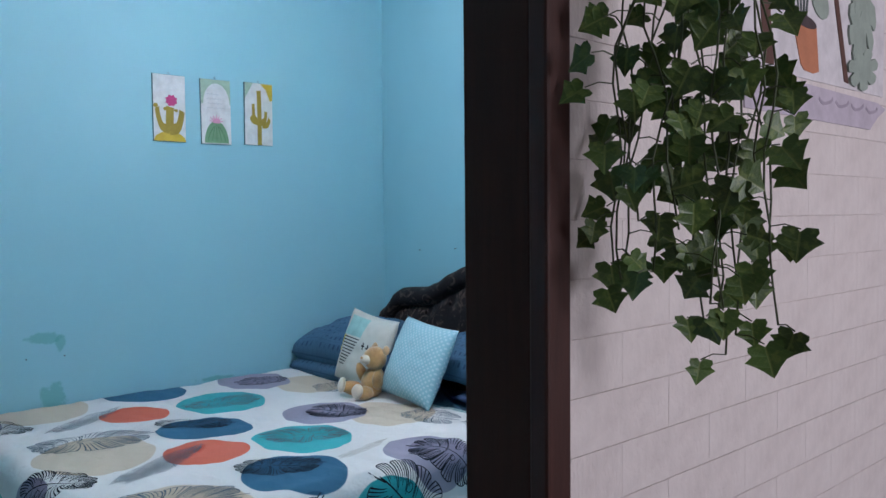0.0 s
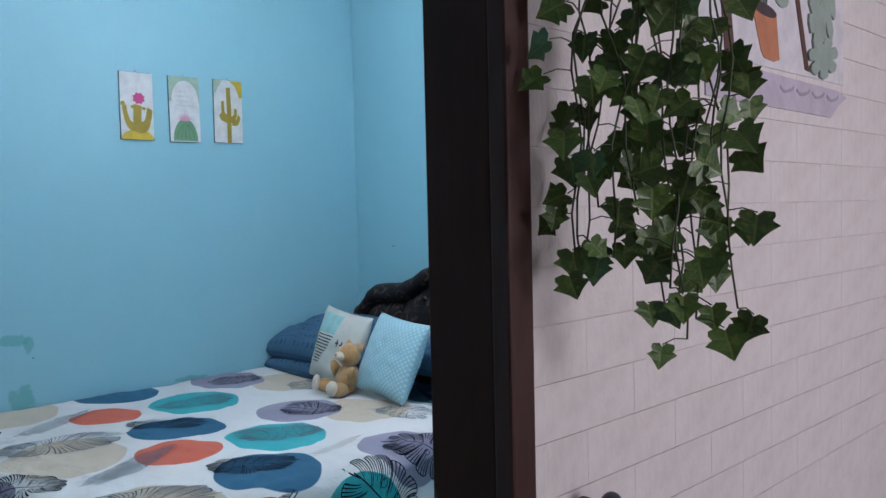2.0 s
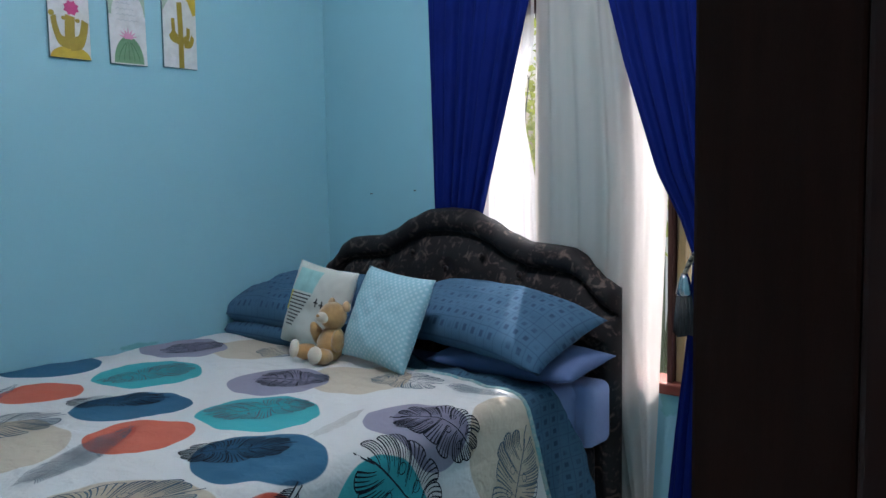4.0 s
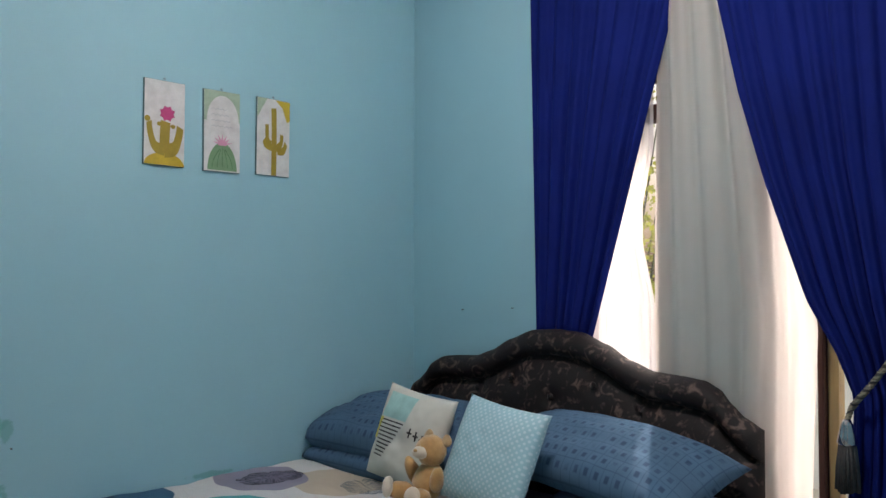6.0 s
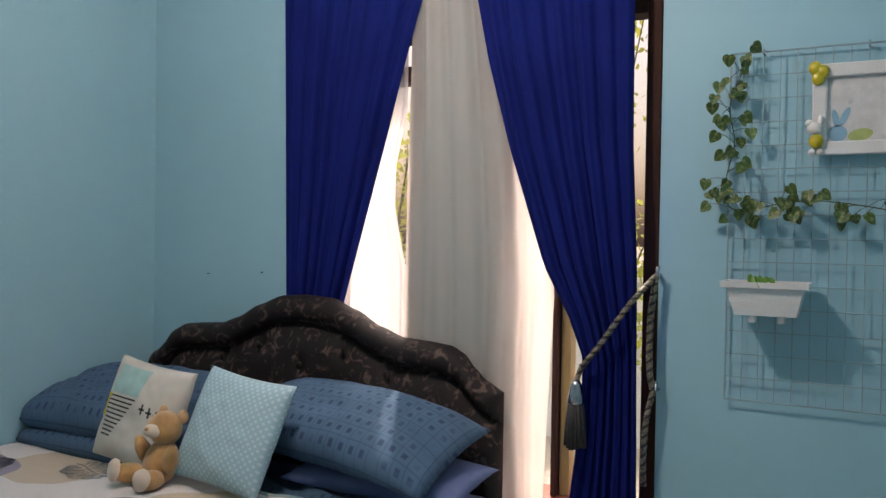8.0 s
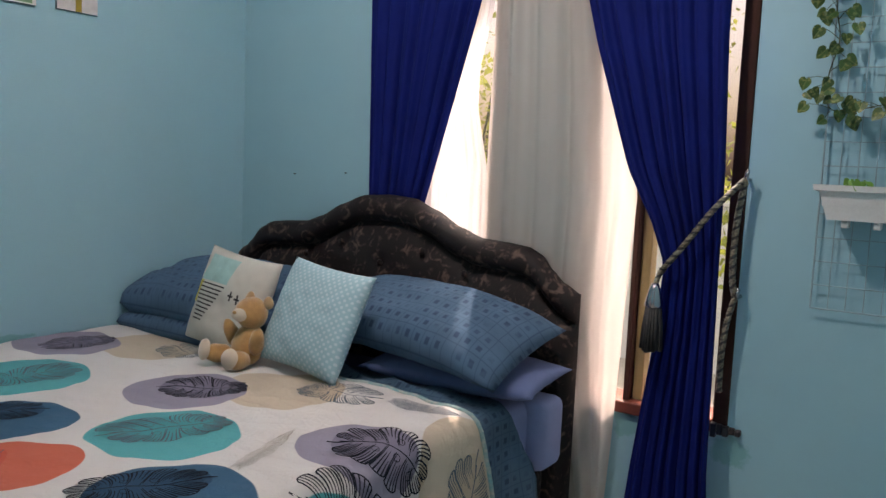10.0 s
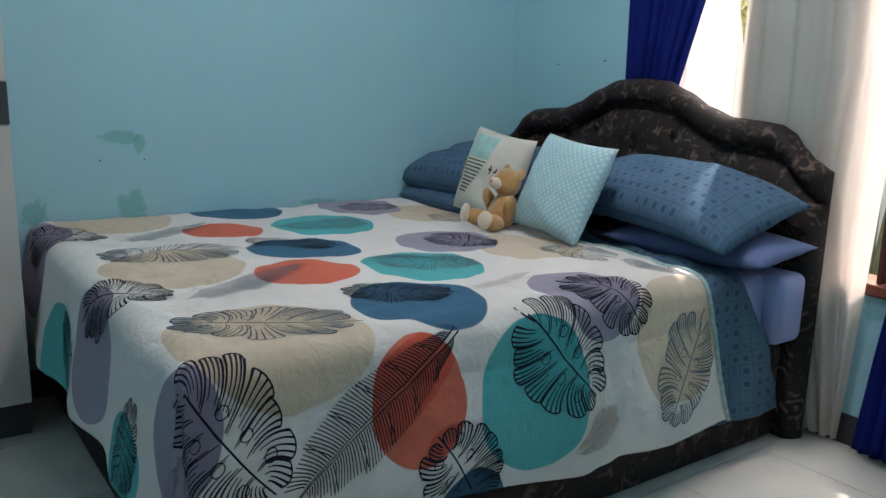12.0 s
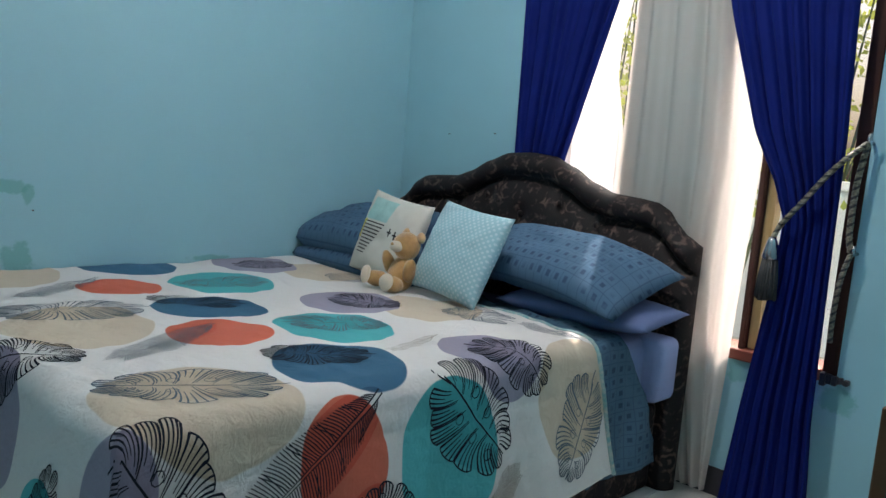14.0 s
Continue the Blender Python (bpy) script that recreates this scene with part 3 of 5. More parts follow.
def cloth_over_bed(s0, t_head, t_foot, side_len, foot_len, lift, nu, nv, puff, pleat=0.0):
    """A cloth spread over the mattress; returns its mesh and the function that lays cloth metres on its surface."""
    r = 0.055
    sS, tS = EDGE_X - r, -(EDGE_Y + r)

    def coords(u, v):
        t = t_head(u) + (t_foot(u) - t_head(u)) * v
        s_end = EDGE_X + side_len(t)
        return s0 + (s_end - s0) * u, t

    def lay(s, t):
        x, dx = fold(s - sS, EDGE_X)
        if foot_len:
            y, dy = fold(-t - tS, -EDGE_Y)
            y = -y
        else:
            y, dy = t, 0.0
        drop = max(dx, dy) if min(dx, dy) < 0.005 else (dx ** 4 + dy ** 4) ** 0.25
        n = noise.noise(Vector((s * 3.1, t * 3.1, 1.7))) + 0.45 * noise.noise(Vector((s * 8.0, t * 8.0, 4.0))) + 0.30 * (0.5 - abs(noise.noise(Vector((s * 6.0 + t * 3, t * 11.0 - s * 4, 9.0)))) * 2)
        w = puff * n - 0.007 * math.exp(-((s - EDGE_X - 0.095 - 0.01 * math.sin(t * 5)) / 0.011) ** 2)
        w += 0.0035 * math.sin(s * 55 + 6 * noise.noise(Vector((s * 2, t * 2.2, 3.0)))) * max(0.0, noise.noise(Vector((s * 2.3, t * 2.1, 8.0))) + 0.15)
        w += pleat * (0.6 - abs(noise.noise(Vector((s * 5.0 + t * 9.0, (s - t) * 2.2, 5.0)))) * 3.0)
        hang = min(1.0, drop / 0.3)
        below = 0.004 * math.sin(t * 61 + 5 * noise.noise(Vector((t * 3, 2, 0)))) * hang * max(0.0, noise.noise(Vector((t * 2.5, s, 6.0))) + 0.3)
        ripple = hang * 0.012 * math.sin(t * 15 + 3 * noise.noise(Vector((t * 2, s, 0)))) + below if dx >= dy else 0.0
        ripple_y = hang * 0.014 * math.sin(s * 14 + 2.0) if dy > dx else 0.0
        swell = lift + w * (1 - 0.5 * hang)
        near_wall = max(0.0, 1 - s / 0.25)
        return Vector((x + (swell if dx > dy else 0) * hang + ripple, y - (swell if dy > dx else 0) * hang - ripple_y, TOP + swell * (1 - hang) - drop + 0.006 * near_wall))

    bm = fresh(); sheet(bm, nu, nv, lambda u, v: lay(*coords(u, v)), coords)
    return bm, lay


def monstera_lines(rng):
    """Pen strokes of a split leaf, tip at u = 0 and stalk at u = 1, half a width at v = 1: point lists with a width for each end."""
    out = [([(0.03 + 0.9 * k / 12, 0.03 * math.sin(k * 0.5)) for k in range(13)], 0.9, 1.3), ([(0.86, 0.0), (0.95, 0.06), (1.04, 0.05)], 1.3, 1.3)]
    for side in (-1, 1):
        lobes = 7
        for i in range(lobes):
            th = radians(14 + 138 * i / (lobes - 1) + rng.uniform(-4, 4))
            half = radians(rng.uniform(8.8, 10.2))
            base = 0.16 + 0.60 * i / (lobes - 1)
            reach = rng.uniform(0.92, 1.06)
            tips = []
            for k in range(5):
                a = th + half * (k - 2) / 2
                span = 0.62 if math.cos(a) > 0 else 0.40
                far = reach * (1.0, 0.99, 0.95)[abs(k - 2)]
                e = (0.62 - math.cos(a) * span * far, side * math.sin(a) * far)
                b = (base + 0.022 * (k - 2), side * 0.03)
                c = (b[0] + 0.10 * (e[0] - b[0]) + 0.05, e[1] * 0.68)
                t0 = rng.uniform(0.0, 0.15) if k in (0, 4) else rng.uniform(0.15, 0.45)
                pts = []
                for n in range(9):
                    t = t0 + (1 - t0) * n / 8
                    pts.append(tuple(b[m] * (1 - t) ** 2 + 2 * c[m] * t * (1 - t) + e[m] * t * t for m in (0, 1)))
                tips.append(pts[-1])
                out.append((pts, 0.45, 1.5 if k in (0, 4) else 1.15))
            out.append((bow(tips), 0.9, 0.9))
            if i % 2:
                hu, hv = base - 0.05, side * (0.26 + 0.06 * rng.random())
                out.append(([(hu + 0.035 * math.cos(m * 0.7), hv + side * 0.11 * math.sin(m * 0.7)) for m in range(10)], 0.6, 0.6))
    return out


def feather_lines(rng):
    """Pen strokes of a long pinnate leaf with a broad pale midrib."""
    out = [([(0.02 + 0.97 * k / 14, s * 0.07 * (0.3 + 0.7 * k / 14)) for k in range(15)], 0.8, 1.1) for s in (-1, 1)]
    for side in (-1, 1):
        n, jag = 64, 0.0
        for i in range(n):
            if i % 11 == 0:
                jag = rng.uniform(0.0, 0.18)
            u = 0.06 + 0.90 * i / n
            blade = math.sin(math.pi * min(1.0, max(0.0, u * 0.96 + 0.02)) ** 0.85) ** 0.7 * (1.0 - jag)
            end = (u - 0.075 + 0.04 * (i % 11) / 11, side * max(0.1, blade))
            pts = [(u + (end[0] - u) * t ** 1.3, side * 0.07 + (end[1] - side * 0.07) * t) for t in (0, 0.2, 0.4, 0.6, 0.8, 1.0)]
            out.append((pts, 0.9, 0.7))
    return out


def printed_leaf(owner, lay, inside, kind, leaf, material, rng):
    """The ink of one leaf, laid on the cloth."""
    x0, y0, x1, y1, w = leaf
    ax = Vector((x1 - x0, y1 - y0))
    across = Vector((-ax.y, ax.x)).normalized() * w / 2
    pen = 0.0034 * min(1.2, 0.12 + w / 0.21)
    bm = fresh()

    def on_cloth(q):
        p = lay(q.x, q.y)
        nrm = (lay(q.x + 0.004, q.y) - p).cross(lay(q.x, q.y + 0.004) - p).normalized()
        return p + nrm * 0.0013
    for pts, wa, wb in (monstera_lines if kind == "monstera" else feather_lines)(rng):
        flat = [Vector((x0, y0)) + ax * u + across * v for u, v in pts]
        pair = None
        for i, q in enumerate(flat):
            d = flat[min(i + 1, len(flat) - 1)] - flat[max(i - 1, 0)]
            if d.length < 1e-6 or not inside(q):
                pair = None
                continue
            half = Vector((-d.y, d.x)).normalized() * pen / 2 * (wa + (wb - wa) * i / (len(flat) - 1))
            now = [bm.verts.new(on_cloth(q + half)), bm.verts.new(on_cloth(q - half))]
            if pair:
                bm.faces.new((pair[0], pair[1], now[1], now[0]))
            pair = now
    part("printed_leaf", bm, material, owner)


def duvet():
    q = thing("duvet", "white cotton duvet printed with coloured discs and black tropical leaves", "duvet")

    def head_edge(u):
        return -0.585 - 0.035 * u * u + (0.12 * ((u - 0.8) / 0.2) ** 1.5 if u > 0.8 else 0) + 0.006 * math.sin(u * 31)

    def side_len(t):
        return 0.395 - 0.15 * max(0.0, min(1.0, (-t - 1.15) / 0.75)) ** 1.3

    def foot_edge(u):
        return -2.40 + 0.045 * u
    bm, lay = cloth_over_bed(0.012, head_edge, foot_edge, side_len, 0.28, 0.029, 230, 230, 0.012)
    cover = solid(part("cover", bm, PRINT, q, smooth=True), 0.012, 1)

    def inside(p):
        u = (p.x - 0.012) / (EDGE_X + side_len(p.y) - 0.012)
        return 0.004 < u < 0.997 and foot_edge(u) + 0.006 < p.y < head_edge(min(1, u)) - 0.012
    rng = random.Random(8)
    inks = {}
    for ink, tint, kind, leaves in LEAVES:
        m = inks.setdefault(ink, plain("leaf_ink", ink, scale=40, rough=0.85, spec=0.1))
        for leaf in leaves:
            printed_leaf(cover, lay, inside, kind, leaf, m, rng)
    path = []
    for i in range(81):
        u = i / 80
        t = head_edge(u)
        p = lay(0.012 + (EDGE_X + side_len(t) - 0.012) * u, t - 0.002)
        path.append(p + Vector((0.002 * u, 0.006, -0.001)))
    bm = fresh(); tube(bm, path, 0.008, 7)
    part("piping", bm, plain("teal_piping", (0.14, 0.34, 0.36), (0.45, 0.47, 0.42), scale=60, rough=0.7), q, "teal and cream corded edge", smooth=True)

    def strip_head(u):
        s = 0.014 + 2.0 * u
        turn = 0.0 if s < 1.35 else min(1.0, (s - 1.35) / 0.27)
        return -0.36 - 0.07 * turn * turn * (3 - 2 * turn) + (0.19 * ((s - 1.60) / 0.41) ** 0.8 if s > 1.60 else 0) + 0.006 * math.sin(u * 23)
    bm, lay = cloth_over_bed(0.014, strip_head, lambda u: -0.64, lambda t: 0.415, 0, 0.016, 170, 70, 0.014, 0.017)
    solid(part("lining", bm, BLUE_LINING, q, "turned-out blue checked lining at the head end", smooth=True), 0.008, 1)


duvet()


def pillow(name, size, thick, material, at, label, category, uv_scale=1.0, group="", plump=2.6, sag=0.0, wall=None):
    """A stuffed cushion with pinched corners, soft wrinkles and a seam."""
    w, h = size
    key = sum(ord(c) for c in label)

    def puffed(sign):
        def place(u, v):
            a, b = 2 * u - 1, 2 * v - 1
            f = max(0.0, (1 - abs(a) ** plump)) ** 0.5 * max(0.0, (1 - abs(b) ** plump)) ** 0.5
            pinch = 1 - 0.06 * (1 - abs(a) ** 2) * abs(b) - 0.06 * (1 - abs(b) ** 2) * abs(a)
            wr = 0.10 * noise.noise(Vector((a * 2.2 + key, b * 2.2, sign))) + 0.09 * noise.noise(Vector((a * 6 + key, b * 5, sign)))
            edge = max(abs(a), abs(b))
            wr += 0.06 * math.sin((a + b) * 9) * max(0, edge - 0.55) * (1 - edge) * 6
            x = a * w / 2 * pinch
            return (x if wall is None else max(x, wall), sign * thick / 2 * f * (1 + wr) + sag * a * a * abs(a), b * h / 2 * pinch)
        return place
    bm = fresh()
    sheet(bm, 34, 28, puffed(-1), lambda u, v: (u * w * uv_scale, v * h * uv_scale))
    sheet(bm, 34, 28, puffed(1), lambda u, v: (1 + u * w * uv_scale, v * h * uv_scale))
    bmesh.ops.remove_doubles(bm, verts=bm.verts, dist=1e-5)
    bmesh.ops.recalc_face_normals(bm, faces=bm.faces)
    ob = tagged(thing(name, label, category, at, group))
    cover = part("cover", bm, material, ob, smooth=True)
    return ob, cover


def leaning(x, y, z, yaw, lean, roll=0.0):
    """A cushion's pose: its face turned by yaw, tipped back by lean, rolled in its own plane."""
    return Matrix.Translation((x, y, z)) @ pose(0, 0, 0, 0, 0, yaw) @ pose(0, 0, 0, -lean, 0, 0) @ pose(0, 0, 0, 0, roll, 0)


pillow("pillow", (0.90, 0.38), 0.165, BLUE_SHEET, leaning(1.185, -0.345, 0.775, -3, 70, 4), "blue checked bed pillow leaning on the headboard", "pillow", plump=3.0, sag=0.055)
pillow("pillow", (0.86, 0.46), 0.185, BLUE_SHEET, leaning(0.376, -0.395, 0.752, 0, 76, 0), "blue checked bed pillow beside the wall", "pillow", plump=4.5, wall=-0.355)
pillow("pillow", (0.60, 0.31), 0.105, LAVENDER_SHADED, leaning(1.372, -0.325, 0.634, 3, 85, 0), "plain lavender-blue flat pillow under another pillow", "pillow")
pillow("pillow", (0.84, 0.46), 0.12, BLUE_SHEET, leaning(0.372, -0.40, 0.635, 0, 88, 0), "flattened blue pillow under another pillow", "pillow", plump=4.5, wall=-0.355)
dotted_cushion, _ = pillow("cushion", (0.352, 0.345), 0.12, MINT_DOT, leaning(0.993, -0.603, 0.775, -1.4, 23.4, 5.3), "pale blue cushion with small white dots", "cushion", group="throw cushions")
cream_cushion, _ = pillow("cushion", (0.345, 0.345), 0.11, CREAM, leaning(0.574, -0.561, 0.765, 1.8, 16.7, 6.5), "cream cushion with black lines, mint and yellow patches", "cushion", group="throw cushions")

# ---- curtains ----
def hanging(name, rows, y, amp, folds, material, parent, depth_at=None, label="", seed=0, nz=70, nu=120):
    """A curtain between left and right edges given by height, with folds that tighten where it is gathered."""
    full = max(b - a for _, a, b in rows)

    def edges(z):
        for (z1, a1, b1), (z2, a2, b2) in zip(rows, rows[1:]):
            if z2 <= z <= z1:
                k = (z1 - z) / (z1 - z2)
                return a1 + (a2 - a1) * k, b1 + (b2 - b1) * k
        return rows[-1][1:]
    z_top, z_end = rows[0][0], rows[-1][0]

    def place(u, v):
        z = z_top + (z_end - z_top) * v
        a, b = edges(z)
        tight = (b - a) / full
        ph = u * folds * 2 * math.pi + 0.9 * noise.noise(Vector((u * 4 + seed, z * 0.7, seed)))
        k = amp * (0.6 + 0.6 * (1 - tight)) * (0.75 + 0.5 * noise.noise(Vector((u * 5 + seed, 3.0, z * 0.4))))
        dy = math.sin(ph) * k + 0.3 * k * math.sin(2.3 * ph + 1)
        dx = 0.25 * k * math.cos(ph)
        return (a + (b - a) * u + dx * min(1, 8 * min(u, 1 - u)), y + dy, z)
    bm = fresh(); sheet(bm, nu, nz, place)
    return part(name, bm, material, parent, label, smooth=True)


def blue_curtain(rows, y, folds, label, seed):
    c = thing("curtain", label, "curtain", group="royal blue curtains")
    solid(hanging("drape", rows, y, 0.017, folds, NAVY_CLOTH, c, seed=seed), 0.003)
    return c


blue_curtain(((2.58, 0.71, 1.405), (2.23, 0.715, 1.322), (1.96, 0.72, 1.24), (1.69, 0.725, 1.165), (1.14, 0.745, 1.005), (0.95, 0.75, 0.95), (0.03, 0.74, 0.98)), -0.05, 7,
             "royal blue pleated curtain gathered back beside the bed", 1)
blue_curtain(((2.58, 1.435, 2.035), (2.25, 1.505, 2.038), (1.93, 1.573, 2.04), (1.646, 1.652, 2.042), (1.278, 1.775, 2.06), (1.12, 1.86, 2.062), (1.0, 1.905, 2.064), (0.80, 1.895, 2.068), (0.384, 1.845, 2.075), (0.03, 1.81, 2.10)), -0.094, 7,
             "royal blue pleated curtain tied back with a rope", 5)
voile = thing("voile_curtain", "thin white voile curtain glowing with daylight", "curtain", group="white sheer curtains")
hanging("drape", ((2.56, 0.92, 1.24), (1.80, 0.92, 1.24), (1.60, 0.92, 1.195), (1.46, 0.92, 1.195), (1.26, 0.92, 1.24), (0.55, 0.92, 1.25)), -0.024, 0.011, 8, SHEER_THIN, voile, seed=9)
sheer = thing("sheer_curtain", "white sheer curtain hanging in soft folds to the floor", "curtain", group="white sheer curtains")
hanging("drape", ((2.56, 1.262, 1.60), (1.96, 1.262, 1.69), (1.5, 1.252, 1.76), (1.19, 1.248, 1.79), (0.78, 1.26, 1.772), (0.40, 1.42, 1.757), (0.02, 1.60, 1.735)), -0.042, 0.021, 4, SHEER, sheer, seed=21)
rod = thing("curtain_rod", "dark curtain rod above the window", "curtain rod")
bm = fresh(); tube(bm, ((0.68, -0.06, 2.58), (2.18, -0.06, 2.58)), 0.013, 10); part("pole", bm, DARK_WOOD, rod, smooth=True)
for x in (0.72, 2.13):
    bm = fresh(); tube(bm, ((x, 0.0, 2.58), (x, -0.06, 2.58)), 0.008, 8); part("bracket", bm, DARK_WOOD, rod)

# ---- wardrobe ----
def wardrobe():
    w = thing("wardrobe", "white laminate wardrobe with dark grey band and plinth", "wardrobe")
    x1, ya, yb = 0.335, -2.98, -2.155
    bm = fresh(); box(bm, 0.016, x1 - 0.02, ya, yb, 0.105, 1.85, 0.002); part("body", bm, WHITE_BOARD, w)
    bm = fresh(); box(bm, 0.03, x1 - 0.03, ya + 0.01, yb - 0.004, 0.0, 0.105, 0.002); part("plinth", bm, GREY_BOARD, w)
    mid = (ya + yb) / 2
    for a, b in ((ya, mid - 0.0015), (mid + 0.0015, yb)):
        bm = fresh(); box(bm, x1 - 0.018, x1, a + 0.001, b - 0.001, 0.112, 0.955, 0.002); part("door", bm, WHITE_BOARD, w)
        bm = fresh(); box(bm, x1 - 0.018, x1, a + 0.001, b - 0.001, 1.085, 1.848, 0.002); part("door", bm, WHITE_BOARD, w)
        bm = fresh(); box(bm, x1 - 0.018, x1 + 0.004, a, b, 0.96, 1.08, 0.002)
        band = part("band", bm, GREY_BOARD, w, "dark grey handle band")
        bm = fresh(); box(bm, x1 + 0.002, x1 + 0.010, b - 0.032, b - 0.014, 1.0, 1.035, 0.003); part("catch", bm, GREY_BOARD, band)


wardrobe()

# ---- ceiling lamp ----
lamp = thing("ceiling_lamp", "white round ceiling lamp that lights the bedroom", "lamp")
bm = fresh(); tube(bm, ((LAMP[0], LAMP[1], H), (LAMP[0], LAMP[1], H - 0.03), (LAMP[0], LAMP[1], H - 0.035), (LAMP[0], LAMP[1], LAMP[2] + 0.14), (LAMP[0], LAMP[1], LAMP[2] + 0.08)), [0.05, 0.045, 0.006, 0.006, 0.025], 16); part("holder", bm, WHITE_PLASTIC, lamp, smooth=True)
bm = fresh(); ball(bm, (LAMP[0], LAMP[1], LAMP[2] + 0.04), (0.045, 0.045, 0.055)); part("bulb", bm, glowing("lit_bulb", (1, 1, 0.97), 6.0), lamp, smooth=True)

# ---- cushion applique, bear ----
def color_of(name, color, rough=0.7, scale=30.0, **more):
    return plain(name, color, scale=scale, rough=rough, **more)


INK = color_of("black_ink", (0.015, 0.015, 0.018))
MINT = color_of("mint_print", (0.36, 0.62, 0.60))
YELLOW = color_of("yellow_print", (0.62, 0.52, 0.10))


def on_cushion(ob, w, h, thick, a, b):
    """A point just above the front of a cushion, for a, b in -1..1."""
    f = max(0.0, (1 - abs(a) ** 2.6)) ** 0.5 * max(0.0, (1 - abs(b) ** 2.6)) ** 0.5
    pinch = 1 - 0.06 * (1 - abs(a) ** 2) * abs(b) - 0.06 * (1 - abs(b) ** 2) * abs(a)
    key = sum(ord(c) for c in ob["label"])
    wr = 0.10 * noise.noise(Vector((a * 2.2 + key, b * 2.2, -1))) + 0.09 * noise.noise(Vector((a * 6 + key, b * 5, -1)))
    edge = max(abs(a), abs(b))
    wr += 0.06 * math.sin((a + b) * 9) * max(0, edge - 0.55) * (1 - edge) * 6
    return Vector((a * w / 2 * pinch, -thick / 2 * f * (1 + wr) - 0.0012, b * h / 2 * pinch))


def patch_on(ob, size, thick, name, material, corners, n=8):
    (a0, b0), (a1, b1), (a2, b2), (a3, b3) = corners

    def place(u, v):
        a = (a0 * (1 - u) + a1 * u) * (1 - v) + (a3 * (1 - u) + a2 * u) * v
        b = (b0 * (1 - u) + b1 * u) * (1 - v) + (b3 * (1 - u) + b2 * u) * v
        return on_cushion(ob, *size, thick, a, b)
    bm = fresh(); sheet(bm, n, n, place)
    part(name, bm, material, ob, smooth=True)


CREAM_SIZE, CREAM_THICK = (0.345, 0.345), 0.11
patch_on(cream_cushion, CREAM_SIZE, CREAM_THICK, "mint_patch", MINT, ((-0.78, 0.30), (0.05, 0.30), (0.12, 0.86), (-0.78, 0.86)))
patch_on(cream_cushion, CREAM_SIZE, CREAM_THICK, "yellow_patch", YELLOW, ((-0.90, -0.20), (-0.76, -0.20), (-0.68, 0.28), (-0.90, 0.28)))
for i in range(10):
    b = 0.22 - i * 0.085
    patch_on(cream_cushion, CREAM_SIZE, CREAM_THICK, "ink_line", INK, ((-0.72, b), (0.02 - i * 0.05, b), (0.02 - i * 0.05, b + 0.03), (-0.72, b + 0.03)), 6)
for i in range(4):
    a = 0.18 + i * 0.17
    patch_on(cream_cushion, CREAM_SIZE, CREAM_THICK, "ink_cross", INK, ((a, 0.10 - i * 0.03), (a + 0.13, 0.10 - i * 0.03), (a + 0.13, 0.14 - i * 0.03), (a, 0.14 - i * 0.03)), 4)
    patch_on(cream_cushion, CREAM_SIZE, CREAM_THICK, "ink_cross", INK, ((a + 0.045, 0.02 - i * 0.03), (a + 0.085, 0.02 - i * 0.03), (a + 0.085, 0.22 - i * 0.03), (a + 0.045, 0.22 - i * 0.03)), 4)


def teddy():
    m, nt, b = principled("golden_plush")
    co = nt.nodes.new("ShaderNodeTexCoord").outputs["Object"]
    col = mix_color(nt, ramp(nt, noise_tex(nt, co, 40, 3), 0.3, 0.7), (0.58, 0.34, 0.13), (0.42, 0.23, 0.09))
    attr = nt.nodes.new("ShaderNodeAttribute")
    attr.attribute_name = "pale"
    col = mix_color(nt, attr.outputs["Fac"], col, (0.68, 0.58, 0.46))
    nt.links.new(col, b.inputs["Base Color"])
    b.inputs["Roughness"].default_value = 0.9
    b.inputs["Sheen Weight"].default_value = 0.5
    bump(nt, b, noise_tex(nt, co, 300, 3), 0.7, 0.003)
    bm = fresh()
    pale = bm.verts.layers.float.new("pale")

    def lump(c, r, turn=None, light=0.0, seed=0):
        before = set(bm.verts)
        ball(bm, c, r, turn, 18, 12)
        for v in bm.verts:
            if v not in before:
                v[pale] = light
                v.co += (v.co - Vector(c)).normalized() * 0.003 * noise.noise(v.co * 45 + Vector((seed, 0, 0)))
    lump((0, 0.0, 0.062), (0.046, 0.042, 0.062))
    lump((0, -0.012, 0.150), (0.047, 0.043, 0.044), seed=2)
    lump((0, -0.053, 0.141), (0.024, 0.019, 0.018), light=1.0)
    lump((0, -0.071, 0.147), (0.007, 0.005, 0.005), light=0.0)
    for s in (-1, 1):
        lump((s * 0.038, 0.004, 0.186), (0.017, 0.010, 0.018), light=0.2)
        lump((s * 0.052, -0.018, 0.080), (0.019, 0.021, 0.044), pose(0, 0, 0, 25, s * 22, 0), seed=s)
        lump((s * 0.042, -0.058, 0.026), (0.025, 0.046, 0.026), pose(0, 0, 0, 0, 0, s * 16), seed=3 + s)
        lump((s * 0.054, -0.098, 0.032), (0.024, 0.014, 0.029), pose(0, 0, 0, 0, 0, s * 16), light=1.0)
    bear = part("teddy_bear", bm, m, smooth=True, at=pose(0.772, -0.690, 0.598, -12, 4, -4) @ Matrix.Scale(1.16, 4))
    tagged(bear, "small golden plush teddy bear sitting against a cushion", "teddy bear")


teddy()

